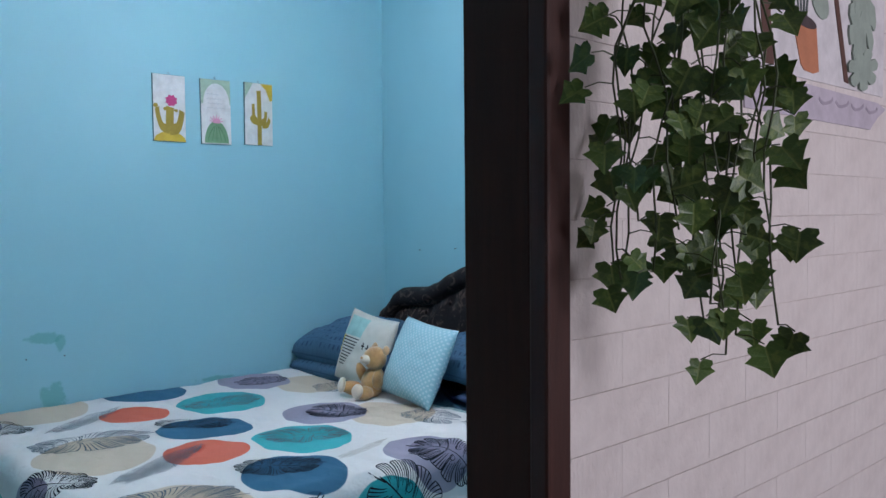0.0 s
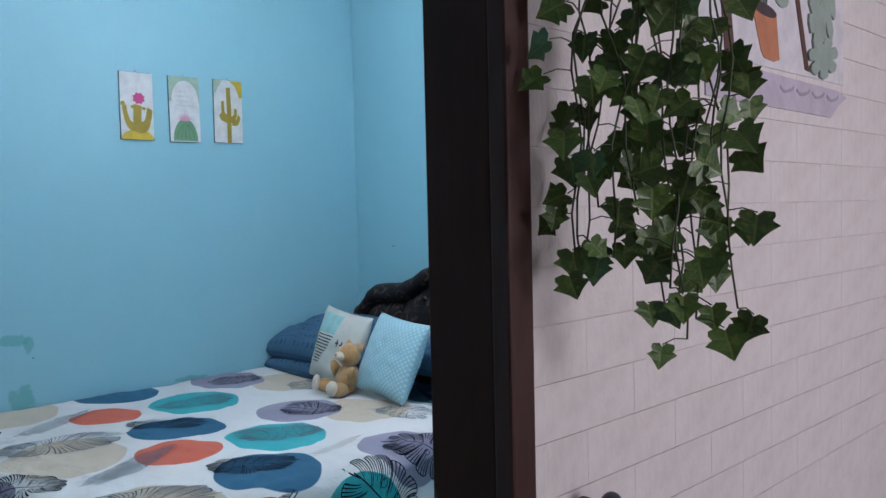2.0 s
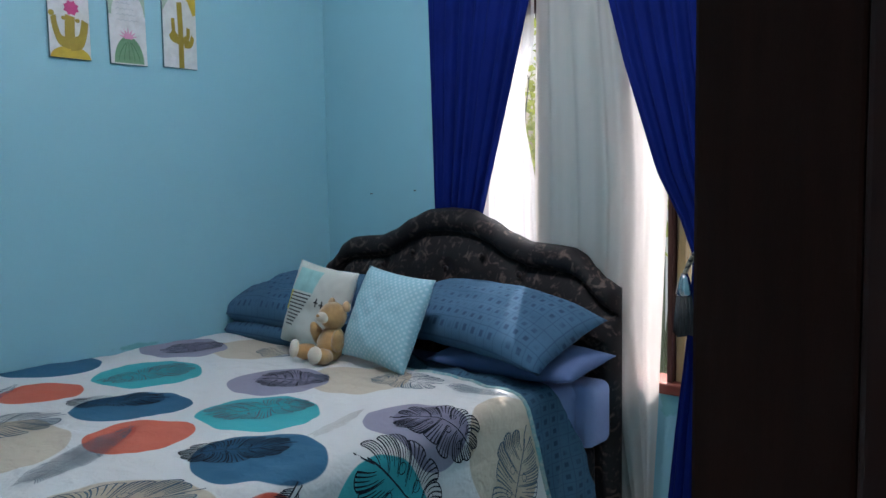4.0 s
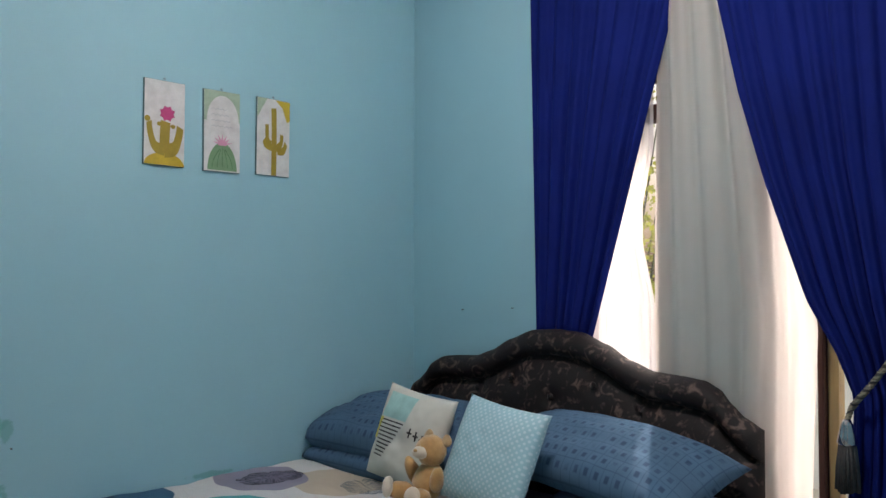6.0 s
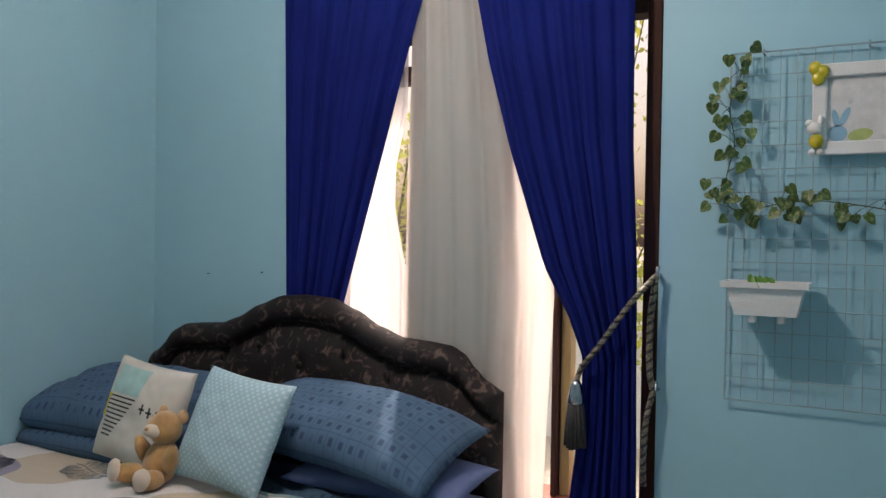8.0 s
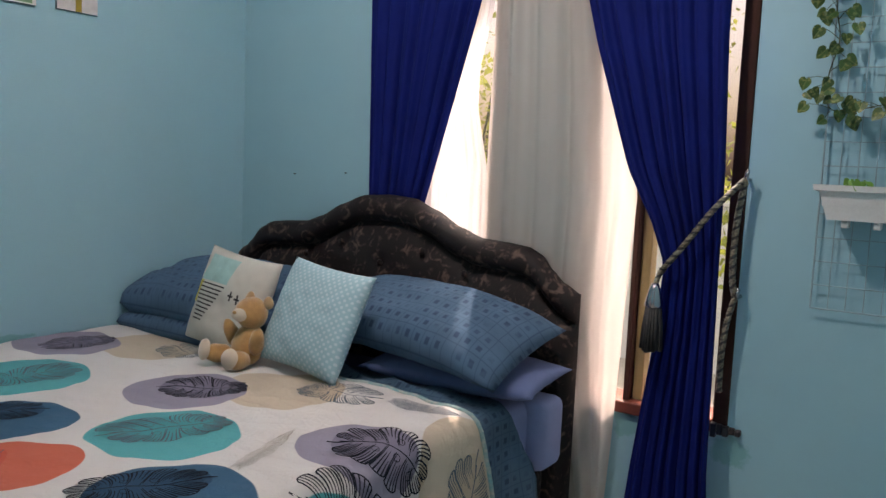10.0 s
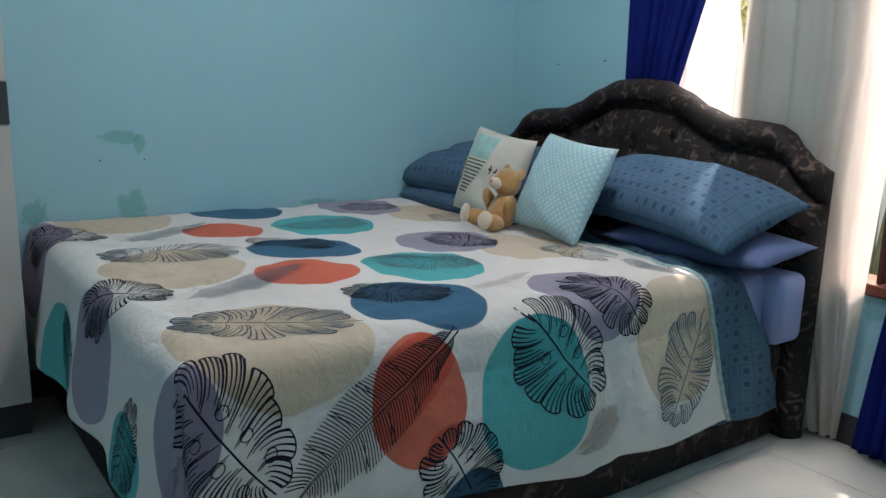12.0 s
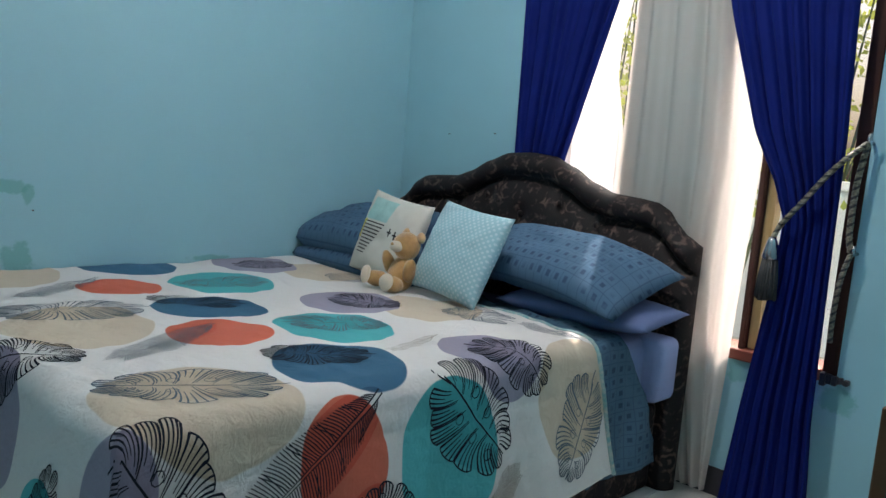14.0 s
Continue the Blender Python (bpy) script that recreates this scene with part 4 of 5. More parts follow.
# ---- cactus pictures on the west wall ----
def flat_shape(outline, x0, x1):
    """A flat cut-out on the west wall: outline in (y, z)."""
    bm = fresh()
    a = [bm.verts.new((x1, y, z)) for y, z in outline]
    b = [bm.verts.new((x0, y, z)) for y, z in outline]
    bm.faces.new(a)
    for i in range(len(a)):
        j = (i + 1) % len(a)
        bm.faces.new((a[j], a[i], b[i], b[j]))
    bmesh.ops.recalc_face_normals(bm, faces=bm.faces)
    return bm


def oval(y, z, ry, rz, turn=0.0, n=20, start=0.0, end=360.0):
    pts = []
    for k in range(n + (1 if end - start < 360 else 0)):
        a = radians(start + (end - start) * k / n)
        p, q = ry * math.cos(a), rz * math.sin(a)
        t = radians(turn)
        pts.append((y + p * math.cos(t) - q * math.sin(t), z + p * math.sin(t) + q * math.cos(t)))
    return pts


def stroke(points, width):
    """A round-ended band along (y, z) points."""
    left, right = [], []
    for i, (y, z) in enumerate(points):
        y2, z2 = points[min(i + 1, len(points) - 1)]
        y1, z1 = points[max(i - 1, 0)]
        d = math.hypot(y2 - y1, z2 - z1)
        ny, nz = -(z2 - z1) / d * width / 2, (y2 - y1) / d * width / 2
        left.append((y + ny, z + nz)); right.append((y - ny, z - nz))
    return left + right[::-1]


CANVAS = color_of("picture_white", (0.66, 0.66, 0.66), rough=0.5)
OLIVE = color_of("olive_print", (0.34, 0.25, 0.02), rough=0.55)
SAND = color_of("mustard_print", (0.56, 0.40, 0.03), rough=0.55)
PINK = color_of("magenta_print", (0.52, 0.05, 0.20), rough=0.55)
ROSE = color_of("rose_print", (0.66, 0.30, 0.45), rough=0.55)
CACTUS = color_of("cactus_green_print", (0.15, 0.30, 0.16), rough=0.55)
CACTUS_DARK = color_of("dark_green_print", (0.08, 0.20, 0.10), rough=0.55)
SAGE = color_of("sage_print", (0.36, 0.48, 0.36), rough=0.55)
BOARD_EDGE = color_of("picture_edge", (0.10, 0.20, 0.22), rough=0.6)
GREY_LINE = color_of("pale_grey_print", (0.52, 0.54, 0.56), rough=0.55)


def picture(y0, y1, z0, z1, label, shapes, tilt):
    mid = Vector((0.0, (y0 + y1) / 2, z1 + 0.008))
    at = Matrix.Translation(mid) @ pose(0, 0, 0, tilt, 0, 0) @ Matrix.Translation(-mid)
    p = thing("wall_picture", label, "picture", at, group="cactus pictures")
    bm = fresh(); box(bm, 0.002, 0.011, y0, y1, z0, z1, 0.001, 1); part("board", bm, BOARD_EDGE, p)
    bm = fresh(); box(bm, 0.011, 0.0122, y0 + 0.0015, y1 - 0.0015, z0 + 0.0015, z1 - 0.0015); part("print", bm, CANVAS, p)
    bm = fresh(); tube(bm, ((0.001, mid.y, z1 + 0.009), (0.010, mid.y, z1 + 0.009), (0.011, mid.y, z1 + 0.002)), 0.0022, 6); part("hanger", bm, STEEL, p)
    w, h = y1 - y0, z1 - z0
    for i, (name, material, outline) in enumerate(shapes):
        x = 0.0126 + 0.00012 * i
        pts = [(y0 + min(max(a, 0.01), 0.99) * w, z0 + min(max(b, 0.006), 0.994) * h) for a, b in outline]
        part(name, flat_shape(pts, 0.0118, x), material, p)


picture(-1.298, -1.146, 1.727, 2.027, "small white picture of a cactus with a magenta flower", (
    ("mound", SAND, oval(0.5, 0.0, 0.49, 0.155, 0, 20, 0, 180)),
    ("trunk", OLIVE, stroke(bow(((0.5, 0.15), (0.5, 0.32), (0.52, 0.52))), 0.24)),
    ("arm", OLIVE, stroke(bow(((0.5, 0.18), (0.27, 0.22), (0.16, 0.36), (0.12, 0.50))), 0.13)),
    ("arm", OLIVE, stroke(bow(((0.5, 0.18), (0.74, 0.21), (0.84, 0.34), (0.88, 0.47))), 0.17)),
    ("bud", OLIVE, oval(0.08, 0.53, 0.07, 0.035)),
    ("bud", OLIVE, oval(0.37, 0.485, 0.06, 0.025)),
    ("bud", OLIVE, oval(0.70, 0.47, 0.06, 0.025)),
    ("flower", PINK, [(0.56 + (0.20 if k % 2 else 0.15) * math.cos(k * 0.393), 0.615 + (0.095 if k % 2 else 0.072) * math.sin(k * 0.393)) for k in range(16)]),
), 0.0)
picture(-1.074, -0.923, 1.726, 2.028, "small picture of a round ribbed cactus with a pink flower", (
    ("sky", SAGE, [(0, 0.62), (1, 0.62), (1, 1), (0, 1)]),
    ("arch", CANVAS, [(0.02, 0.0), (0.98, 0.0), (0.98, 0.58)] + oval(0.52, 0.62, 0.44, 0.32, 0, 18, 0, 180) + [(0.02, 0.58)]),
    *((("wave", GREY_LINE, stroke([(0.2 + k * 0.06, 0.56 + j * 0.07 + (0.008 if k % 2 else -0.008)) for k in range(11 - j)], 0.012))) for j in range(4)),
    ("cactus", CACTUS, oval(0.5, 0.02, 0.40, 0.34, 0, 24, 0, 180)),
    *(("rib", CACTUS_DARK, stroke([(0.5 + a * math.sin(radians(90 * v / 6)) * 1.0, 0.34 - 0.05 * abs(a) - v / 6 * (0.30 - 0.02)) for v in range(1, 7)], 0.018)) for a in (-0.28, -0.14, 0.0, 0.14, 0.28)),
    ("flower", ROSE, [(0.5 + (0.27 if k % 2 else 0.12) * math.cos(radians(180 * k / 14)), 0.34 + (0.125 if k % 2 else 0.05) * math.sin(radians(180 * k / 14))) for k in range(15)] + [(0.4, 0.325), (0.6, 0.325)]),
), 0.6)
picture(-0.848, -0.696, 1.732, 2.034, "small picture of a tall olive saguaro cactus", (
    ("corner", SAGE, [(0, 0.74), (0.3, 1.0), (0, 1.0)]),
    ("corner", SAND, [(0.55, 0.99), (0.76, 0.90), (0.90, 0.72), (0.99, 0.74), (0.99, 0.99)]),
    ("trunk", OLIVE, stroke(bow(((0.52, 0.0), (0.52, 0.5), (0.5, 0.88))), 0.15)),
    ("arm", OLIVE, stroke(bow(((0.52, 0.36), (0.28, 0.40), (0.22, 0.46))), 0.10)),
    ("arm", OLIVE, stroke(bow(((0.42, 0.40), (0.32, 0.47), (0.30, 0.66))), 0.10)),
    ("arm", OLIVE, stroke(bow(((0.55, 0.36), (0.72, 0.42), (0.75, 0.55))), 0.10)),
    ("arm", OLIVE, stroke(bow(((0.62, 0.33), (0.80, 0.34), (0.88, 0.44))), 0.10)),
), -0.3)

# ---- nails in the walls ----
for i, m in enumerate((pose(0.314, 0, 1.201, 90), pose(0.589, 0, 1.215, 90), pose(0, -1.845, 0.815, 0, 90), pose(0, -1.697, 0.814, 0, 90))):
    bm = fresh(); tube(bm, ((0, 0, -0.004), (0, 0, 0.009), (0, 0, 0.010), (0, 0, 0.012)), [0.0015, 0.0015, 0.003, 0.003], 8)
    n = part("nail", bm, SKIRTING, at=m)
    tagged(n, "dark iron nail stuck in the blue plaster", "nail", group="nails")

# ---- leaves ----
def leaf_material(name, dark, light, vein):
    m, nt, b = principled(name)
    uv = nt.nodes.new("ShaderNodeUVMap").outputs[0]
    sep = nt.nodes.new("ShaderNodeSeparateXYZ")
    nt.links.new(uv, sep.inputs[0])
    rand = nt.nodes.new("ShaderNodeObjectInfo").outputs["Random"]
    off = node(nt, "VectorMath", operation='ADD')
    nt.links.new(uv, off.inputs[0])
    comb = nt.nodes.new("ShaderNodeCombineXYZ")
    nt.links.new(math_node(nt, 'MULTIPLY', rand, 40.0), comb.inputs[0])
    nt.links.new(comb.outputs[0], off.inputs[1])
    blotch = ramp(nt, noise_tex(nt, off.outputs[0], 3.0, 4), 0.52, 0.62)
    col = mix_color(nt, rand, dark, tuple(d * 1.6 for d in dark))
    col = mix_color(nt, math_node(nt, 'MULTIPLY', blotch, 0.55), col, light)
    mid = math_node(nt, 'LESS_THAN', math_node(nt, 'ABSOLUTE', sep.outputs[0]), 0.035)
    ribs = math_node(nt, 'LESS_THAN', math_node(nt, 'FRACT', math_node(nt, 'MULTIPLY_ADD', sep.outputs[1], 5.0, math_node(nt, 'MULTIPLY', math_node(nt, 'ABSOLUTE', sep.outputs[0]), -4.0))), 0.09)
    col = mix_color(nt, math_node(nt, 'MULTIPLY', math_node(nt, 'MAXIMUM', mid, math_node(nt, 'MULTIPLY', ribs, 0.5)), 0.7), col, vein)
    nt.links.new(col, b.inputs["Base Color"])
    b.inputs["Roughness"].default_value = 0.42
    bump(nt, b, noise_tex(nt, uv, 14, 3), 0.3, 0.002)
    return m


IVY = leaf_material("ivy_leaf", (0.042, 0.082, 0.014), (0.17, 0.23, 0.045), (0.15, 0.20, 0.05))
POTHOS = leaf_material("heart_leaf", (0.026, 0.075, 0.018), (0.34, 0.34, 0.12), (0.16, 0.22, 0.07))
STEM = color_of("vine_stem", (0.055, 0.075, 0.025), rough=0.6)


def leaf_mesh(name, outline, cup, curl):
    """A folded leaf blade of unit length that hangs from its stalk along -z and faces -y."""
    bm = fresh()
    uv = bm.loops.layers.uv.verify()

    def place(a, b):
        return Vector((a, -cup * abs(a) + curl * b * b + 0.02 * math.sin(9 * a + 5 * b), -b))
    spine = [bm.verts.new(place(0, b)) for b in (0.08, 0.36, 0.68, 1.0)]
    for s in (1, -1):
        side = [bm.verts.new(place(s * a, b)) for a, b in outline]
        faces = [(spine[0], side[0], side[1]), (spine[0], side[1], spine[1])]
        k = len(side)
        for i in range(1, k - 1):
            sp = spine[1] if i < k // 2 else spine[2]
            faces.append((sp, side[i], side[i + 1]))
            if i == k // 2 - 1:
                faces.append((spine[1], side[i + 1], spine[2]))
        faces.append((spine[2], side[-1], spine[3]))
        for f in faces:
            if len(set(f)) == 3:
                face = bm.faces.new(f if s > 0 else f[::-1])
                for l in face.loops:
                    l[uv].uv = (l.vert.co.x, -l.vert.co.z)
    me = bpy.data.meshes.new(name)
    bm.to_mesh(me)
    bm.free()
    return me


IVY_LEAF = leaf_mesh("ivy_leaf", ((0.16, -0.06), (0.46, -0.02), (0.50, 0.12), (0.43, 0.25), (0.66, 0.38), (0.42, 0.55), (0.24, 0.72), (0.09, 0.90)), 0.15, 0.13)
IVY_LEAF.materials.append(IVY)
HEART_LEAF = leaf_mesh("heart_leaf", ((0.16, -0.06), (0.36, 0.0), (0.47, 0.16), (0.48, 0.34), (0.40, 0.54), (0.29, 0.70), (0.18, 0.84), (0.07, 0.95)), 0.15, 0.12)
HEART_LEAF.materials.append(POTHOS)


def put_leaf(mesh, owner, place, size, m):
    ob = new("leaf", mesh)
    ob.parent = owner
    ob.matrix_basis = Matrix.Translation(place) @ m @ Matrix.Diagonal((size, size, size, 1))
    return ob


def ivy():
    rng = random.Random(11)
    plant = thing("hanging_ivy", "trailing green ivy hanging beside the doorway", "plant")
    pot_c = Vector((2.985, -1.80, 1.83))
    bm = fresh(); tube(bm, (pot_c + Vector((0, 0, z)) for z in (-0.07, -0.068, 0.05, 0.06, 0.06, 0.03)), [0.045, 0.05, 0.066, 0.07, 0.06, 0.055], 20)
    part("pot", bm, WHITE_PLASTIC, plant, "white plastic pot", smooth=True)
    bm = fresh(); tube(bm, ((OUT - 0.002, -1.80, 1.75), (2.94, -1.80, 1.75), (3.04, -1.80, 1.752)), 0.006, 6)
    part("bracket", bm, STEEL, plant)
    a, b = Vector((2.940, -1.940, 0)), Vector((3.098, -1.838, 0))
    away = Vector((-0.5, 0.86, 0))
    ends = ((0.05, 1.31), (0.08, 1.28), (0.12, 1.36), (0.17, 1.30), (0.23, 1.39), (0.31, 1.35), (0.37, 1.30), (0.44, 1.265), (0.50, 1.235), (0.55, 1.33), (0.59, 1.245), (0.65, 1.265), (0.71, 1.26), (0.78, 1.225), (0.86, 1.195), (0.93, 1.235), (0.97, 1.31), (0.90, 1.40))
    for f, z_end in ends:
        base = a.lerp(b, f) + away * rng.uniform(-0.03, 0.05)
        pts = []
        n = 12
        sway = rng.uniform(-0.02, 0.02)
        for k in range(n + 1):
            t = k / n
            z = 1.85 + (z_end + 0.02 - 1.85) * t
            spread = min(1.0, 0.25 + t * 1.6) if t > 0.08 else t * 4.7
            p = Vector((pot_c.x, pot_c.y, z)).lerp(Vector((base.x, base.y, z)), spread)
            p += (b - a).normalized() * (sway * math.sin(t * 5) + 0.006 * math.sin(t * 17 + f * 30)) + away * 0.01 * math.sin(t * 9 + f * 11)
            p.z += 0.05 * math.sin(min(1, t * 4) * math.pi) if t < 0.25 else 0
            pts.append(p)
        bm = fresh(); tube(bm, pts, 0.0014, 5)
        part("vine", bm, STEM, plant, smooth=True)
        side = rng.choice((-1, 1))
        for k in range(2, n + 1):
            if rng.random() < (0.16 if k < 5 else 0.27):
                continue
            side = -side
            p = pts[k]
            out = (b - a).normalized() * side * rng.uniform(0.012, 0.032) + away * rng.uniform(-0.025, 0.01) + Vector((0, 0, rng.uniform(-0.012, 0.012)))
            q = p + out
            bm = fresh(); tube(bm, (p, p + out * 0.5 + Vector((0, 0, 0.004)), q), 0.001, 4, False)
            part("stalk", bm, STEM, plant)
            tip = side * rng.uniform(-10, 75) if k < n else rng.uniform(-20, 20)
            face = pose(0, 0, 0, 0, 0, 30 + rng.uniform(-38, 38)) @ pose(0, 0, 0, rng.uniform(-35, 15), 0, 0) @ pose(0, 0, 0, 0, -tip, 0)
            put_leaf(IVY_LEAF, plant, q, rng.uniform(0.029, 0.043), face)


ivy()

# ---- wire grid panel with its vine, planter and photo frame ----
GX0, GX1, GZ0, GZ1, GY = 2.300, 2.735, 0.914, 1.893, -0.020

def wire_panel():
    g = thing("wire_grid_panel", "pale blue-grey wire grid panel hung on the wall", "wall grid")
    n = 10
    for i in range(n + 1):
        x = GX0 + (GX1 - GX0) * i / n
        bm = fresh(); tube(bm, ((x, GY, GZ0), (x, GY, GZ1)), 0.0026 if i in (0, n) else 0.0016, 6); part("upright_wire", bm, STEEL, g)
    rows = 15
    for j in range(rows + 1):
        z = GZ0 + (GZ1 - GZ0) * j / rows
        bm = fresh(); tube(bm, ((GX0, GY - 0.003, z), (GX1, GY - 0.003, z)), 0.0026 if j in (0, rows) else 0.0016, 6); part("cross_wire", bm, STEEL, g)
    for x in (GX0 + 0.087, GX1 - 0.087):
        bm = fresh(); tube(bm, ((x, 0, GZ1 - 0.006), (x, GY - 0.008, GZ1 - 0.006), (x, GY - 0.008, GZ1 + 0.006)), 0.003, 6); part("hook", bm, STEEL, g)


def grid_vine():
    rng = random.Random(5)
    v = thing("artificial_vine", "thin trailing vine with small heart-shaped green leaves", "plant")
    line = bow(((2.355, -0.03, 1.90), (2.325, -0.035, 1.82), (2.30, -0.035, 1.74), (2.315, -0.035, 1.64), (2.295, -0.035, 1.54), (2.305, -0.035, 1.46), (2.37, -0.04, 1.455), (2.45, -0.04, 1.47), (2.53, -0.04, 1.475), (2.62, -0.04, 1.465), (2.70, -0.035, 1.45)))
    bm = fresh(); tube(bm, line, 0.0016, 5); part("vine", bm, STEM, v, smooth=True)
    for k in range(2, len(line) - 1):
        p = Vector(line[k])
        for _ in range(1 if k % 4 else 2):
            q = p + Vector((rng.uniform(-0.05, 0.05), rng.uniform(-0.04, -0.015), rng.uniform(-0.045, 0.05)))
            bm = fresh(); tube(bm, (p, (p + q) / 2 + Vector((0, -0.004, 0.003)), q), 0.0009, 4, False); part("stalk", bm, STEM, v)
            put_leaf(HEART_LEAF, v, q, rng.uniform(0.028, 0.038), pose(0, 0, 0, 0, 0, rng.uniform(-20, 50)) @ pose(0, 0, 0, rng.uniform(-40, 25), 0, 0) @ pose(0, 0, 0, 0, rng.uniform(-60, 60), 0))


SOIL = color_of("dark_soil", (0.018, 0.012, 0.010), rough=0.95, relief=0.9, depth=0.01)
SPROUT = color_of("bright_leaf_green", (0.13, 0.33, 0.05), rough=0.5)


def planter():
    p = thing("planter_box", "white plastic planter box hung on the wire grid", "planter")
    y0, y1 = -0.165, -0.03

    def ring(w0, w1, ya, yb, z):
        return [(w0, ya, z), (w1, ya, z), (w1, yb, z), (w0, yb, z)]
    rings = (ring(2.338, 2.492, y0 + 0.022, y1 - 0.006, 1.165), ring(2.318, 2.508, y0 + 0.006, y1, 1.238), ring(2.305, 2.520, y0 - 0.004, y1 + 0.004, 1.240), ring(2.303, 2.522, y0 - 0.006, y1 + 0.004, 1.255),
             ring(2.309, 2.516, y0, y1 - 0.002, 1.255), ring(2.322, 2.504, y0 + 0.010, y1 - 0.006, 1.235), ring(2.326, 2.500, y0 + 0.014, y1 - 0.008, 1.20))
    bm = fresh()
    vs = [[bm.verts.new(q) for q in r] for r in rings]
    bm.faces.new(vs[0][::-1])
    for a, b in zip(vs, vs[1:]):
        for k in range(4):
            bm.faces.new((a[k], a[(k + 1) % 4], b[(k + 1) % 4], b[k]))
    bm.faces.new(vs[-1])
    part("box", bm, WHITE_PLASTIC, p)
    for x in (2.372, 2.446):
        bm = fresh(); box(bm, x, x + 0.018, y0 + 0.03, y0 + 0.07, 1.145, 1.166, 0.004); part("foot", bm, WHITE_PLASTIC, p)
        bm = fresh(); tube(bm, ((x, y1 - 0.002, 1.235), (x, GY - 0.009, 1.250), (x, GY + 0.004, 1.252), (x, GY + 0.004, 1.238)), 0.0025, 6); part("hanger", bm, WHITE_PLASTIC, p)

    def lumps(u, v):
        x, y = 2.328 + 0.170 * u, y0 + 0.016 + 0.108 * v
        e = min(u, 1 - u, v, 1 - v)
        return (x, y, 1.222 + (0.022 * noise.noise(Vector((x * 60, y * 60, 0))) + 0.012) * min(1, e * 6))
    bm = fresh(); sheet(bm, 26, 16, lumps); part("soil", bm, SOIL, p, smooth=True)
    rng = random.Random(3)
    for k in range(5):
        x, y = 2.40 + rng.uniform(-0.018, 0.03), y0 + 0.02 + rng.uniform(-0.01, 0.02)
        me = HEART_LEAF.copy()
        me.materials.clear()
        me.materials.append(SPROUT)
        bm = fresh(); tube(bm, ((2.41, y0 + 0.03, 1.232), (x, y, 1.262)), 0.0012, 4); part("stalk", bm, SPROUT, p)
        put_leaf(me, p, Vector((x, y, 1.268)), rng.uniform(0.024, 0.034), pose(0, 0, 0, rng.uniform(-60, -10), rng.uniform(-40, 40), rng.uniform(-40, 60)))


def photo_frame():
    f = thing("photo_frame", "white photo frame with rabbit ornament and yellow balloons", "photo frame")
    x0, x1, z0, z1, w = 2.513, 2.730, 1.598, 1.842, 0.036
    for a, b, c, d in ((x0, x1, z0, z0 + w), (x0, x1, z1 - w, z1), (x0, x0 + w, z0 + w, z1 - w), (x1 - w, x1, z0 + w, z1 - w)):
        bm = fresh(); box(bm, a, b, -0.045, -0.026, c, d, 0.004); part("rail", bm, WHITE_PLASTIC, f)
    bm = fresh(); box(bm, x0 + w, x1 - w, -0.032, -0.026, z0 + w, z1 - w); part("card", bm, CANVAS, f)
    pale_blue, grass = color_of("pale_blue_print", (0.20, 0.42, 0.56)), color_of("grass_print", (0.38, 0.46, 0.16))
    for cx, cz, rx, rz, turn, m in ((2.575, 1.655, 0.024, 0.022, 0, pale_blue), (2.570, 1.695, 0.008, 0.025, 12, pale_blue), (2.592, 1.70, 0.008, 0.026, -25, pale_blue), (2.63, 1.65, 0.03, 0.016, 10, grass), (2.605, 1.738, 0.006, 0.006, 0, GREY_LINE)):
        o = oval(cx, cz, rx, rz, turn)
        bm = fresh()
        bm.faces.new([bm.verts.new((x, -0.0335, z)) for x, z in o])
        part("printed_shape", bm, m, f)
    gold = color_of("yellow_glaze", (0.55, 0.47, 0.03), rough=0.3)
    for dx, dz in ((0.006, -0.012), (0.024, -0.022), (0.014, -0.040)):
        bm = fresh(); ball(bm, (x0 + dx, -0.05, z1 + dz), (0.017, 0.011, 0.019), u=12, v=8); part("balloon", bm, gold, f, smooth=True)
    bm = fresh()
    for c, r in (((x0 + 0.008, -0.053, 1.668), (0.020, 0.015, 0.017)), ((x0 - 0.006, -0.053, 1.684), (0.010, 0.007, 0.009)), ((x0 + 0.022, -0.053, 1.690), (0.007, 0.006, 0.014))):
        ball(bm, c, r, u=12, v=8)
    part("ornament", bm, WHITE_PLASTIC, f, "small white rabbit ornament", smooth=True)
    for dx in (0.002, 0.022):
        bm = fresh(); ball(bm, (x0 + dx, -0.05, 1.605), (0.009, 0.009, 0.009), u=12, v=8); part("ornament_foot", bm, WHITE_PLASTIC, f, smooth=True)
    bm = fresh(); ball(bm, (x0 + 0.012, -0.053, 1.634), (0.019, 0.014, 0.020), u=12, v=8); part("shirt", bm, gold, f, smooth=True)
    bm = fresh(); tube(bm, ((x0 + 0.1, -0.026, z1 - 0.01), (x0 + 0.1, GY + 0.002, z1 - 0.012)), 0.003, 6); part("hook", bm, STEEL, f)


wire_panel(); grid_vine(); planter(); photo_frame()

# ---- curtain tie-back ----
CORD = plain("grey_gold_cord", (0.075, 0.075, 0.06), (0.34, 0.31, 0.22), scale=160, fine=700, rough=0.45)
CORD_DARK = plain("dark_cord", (0.022, 0.024, 0.030), (0.05, 0.05, 0.045), scale=120, fine=700, rough=0.6)
CHROME = plain("chrome", (0.55, 0.55, 0.57), scale=30, rough=0.18, metal=1.0)


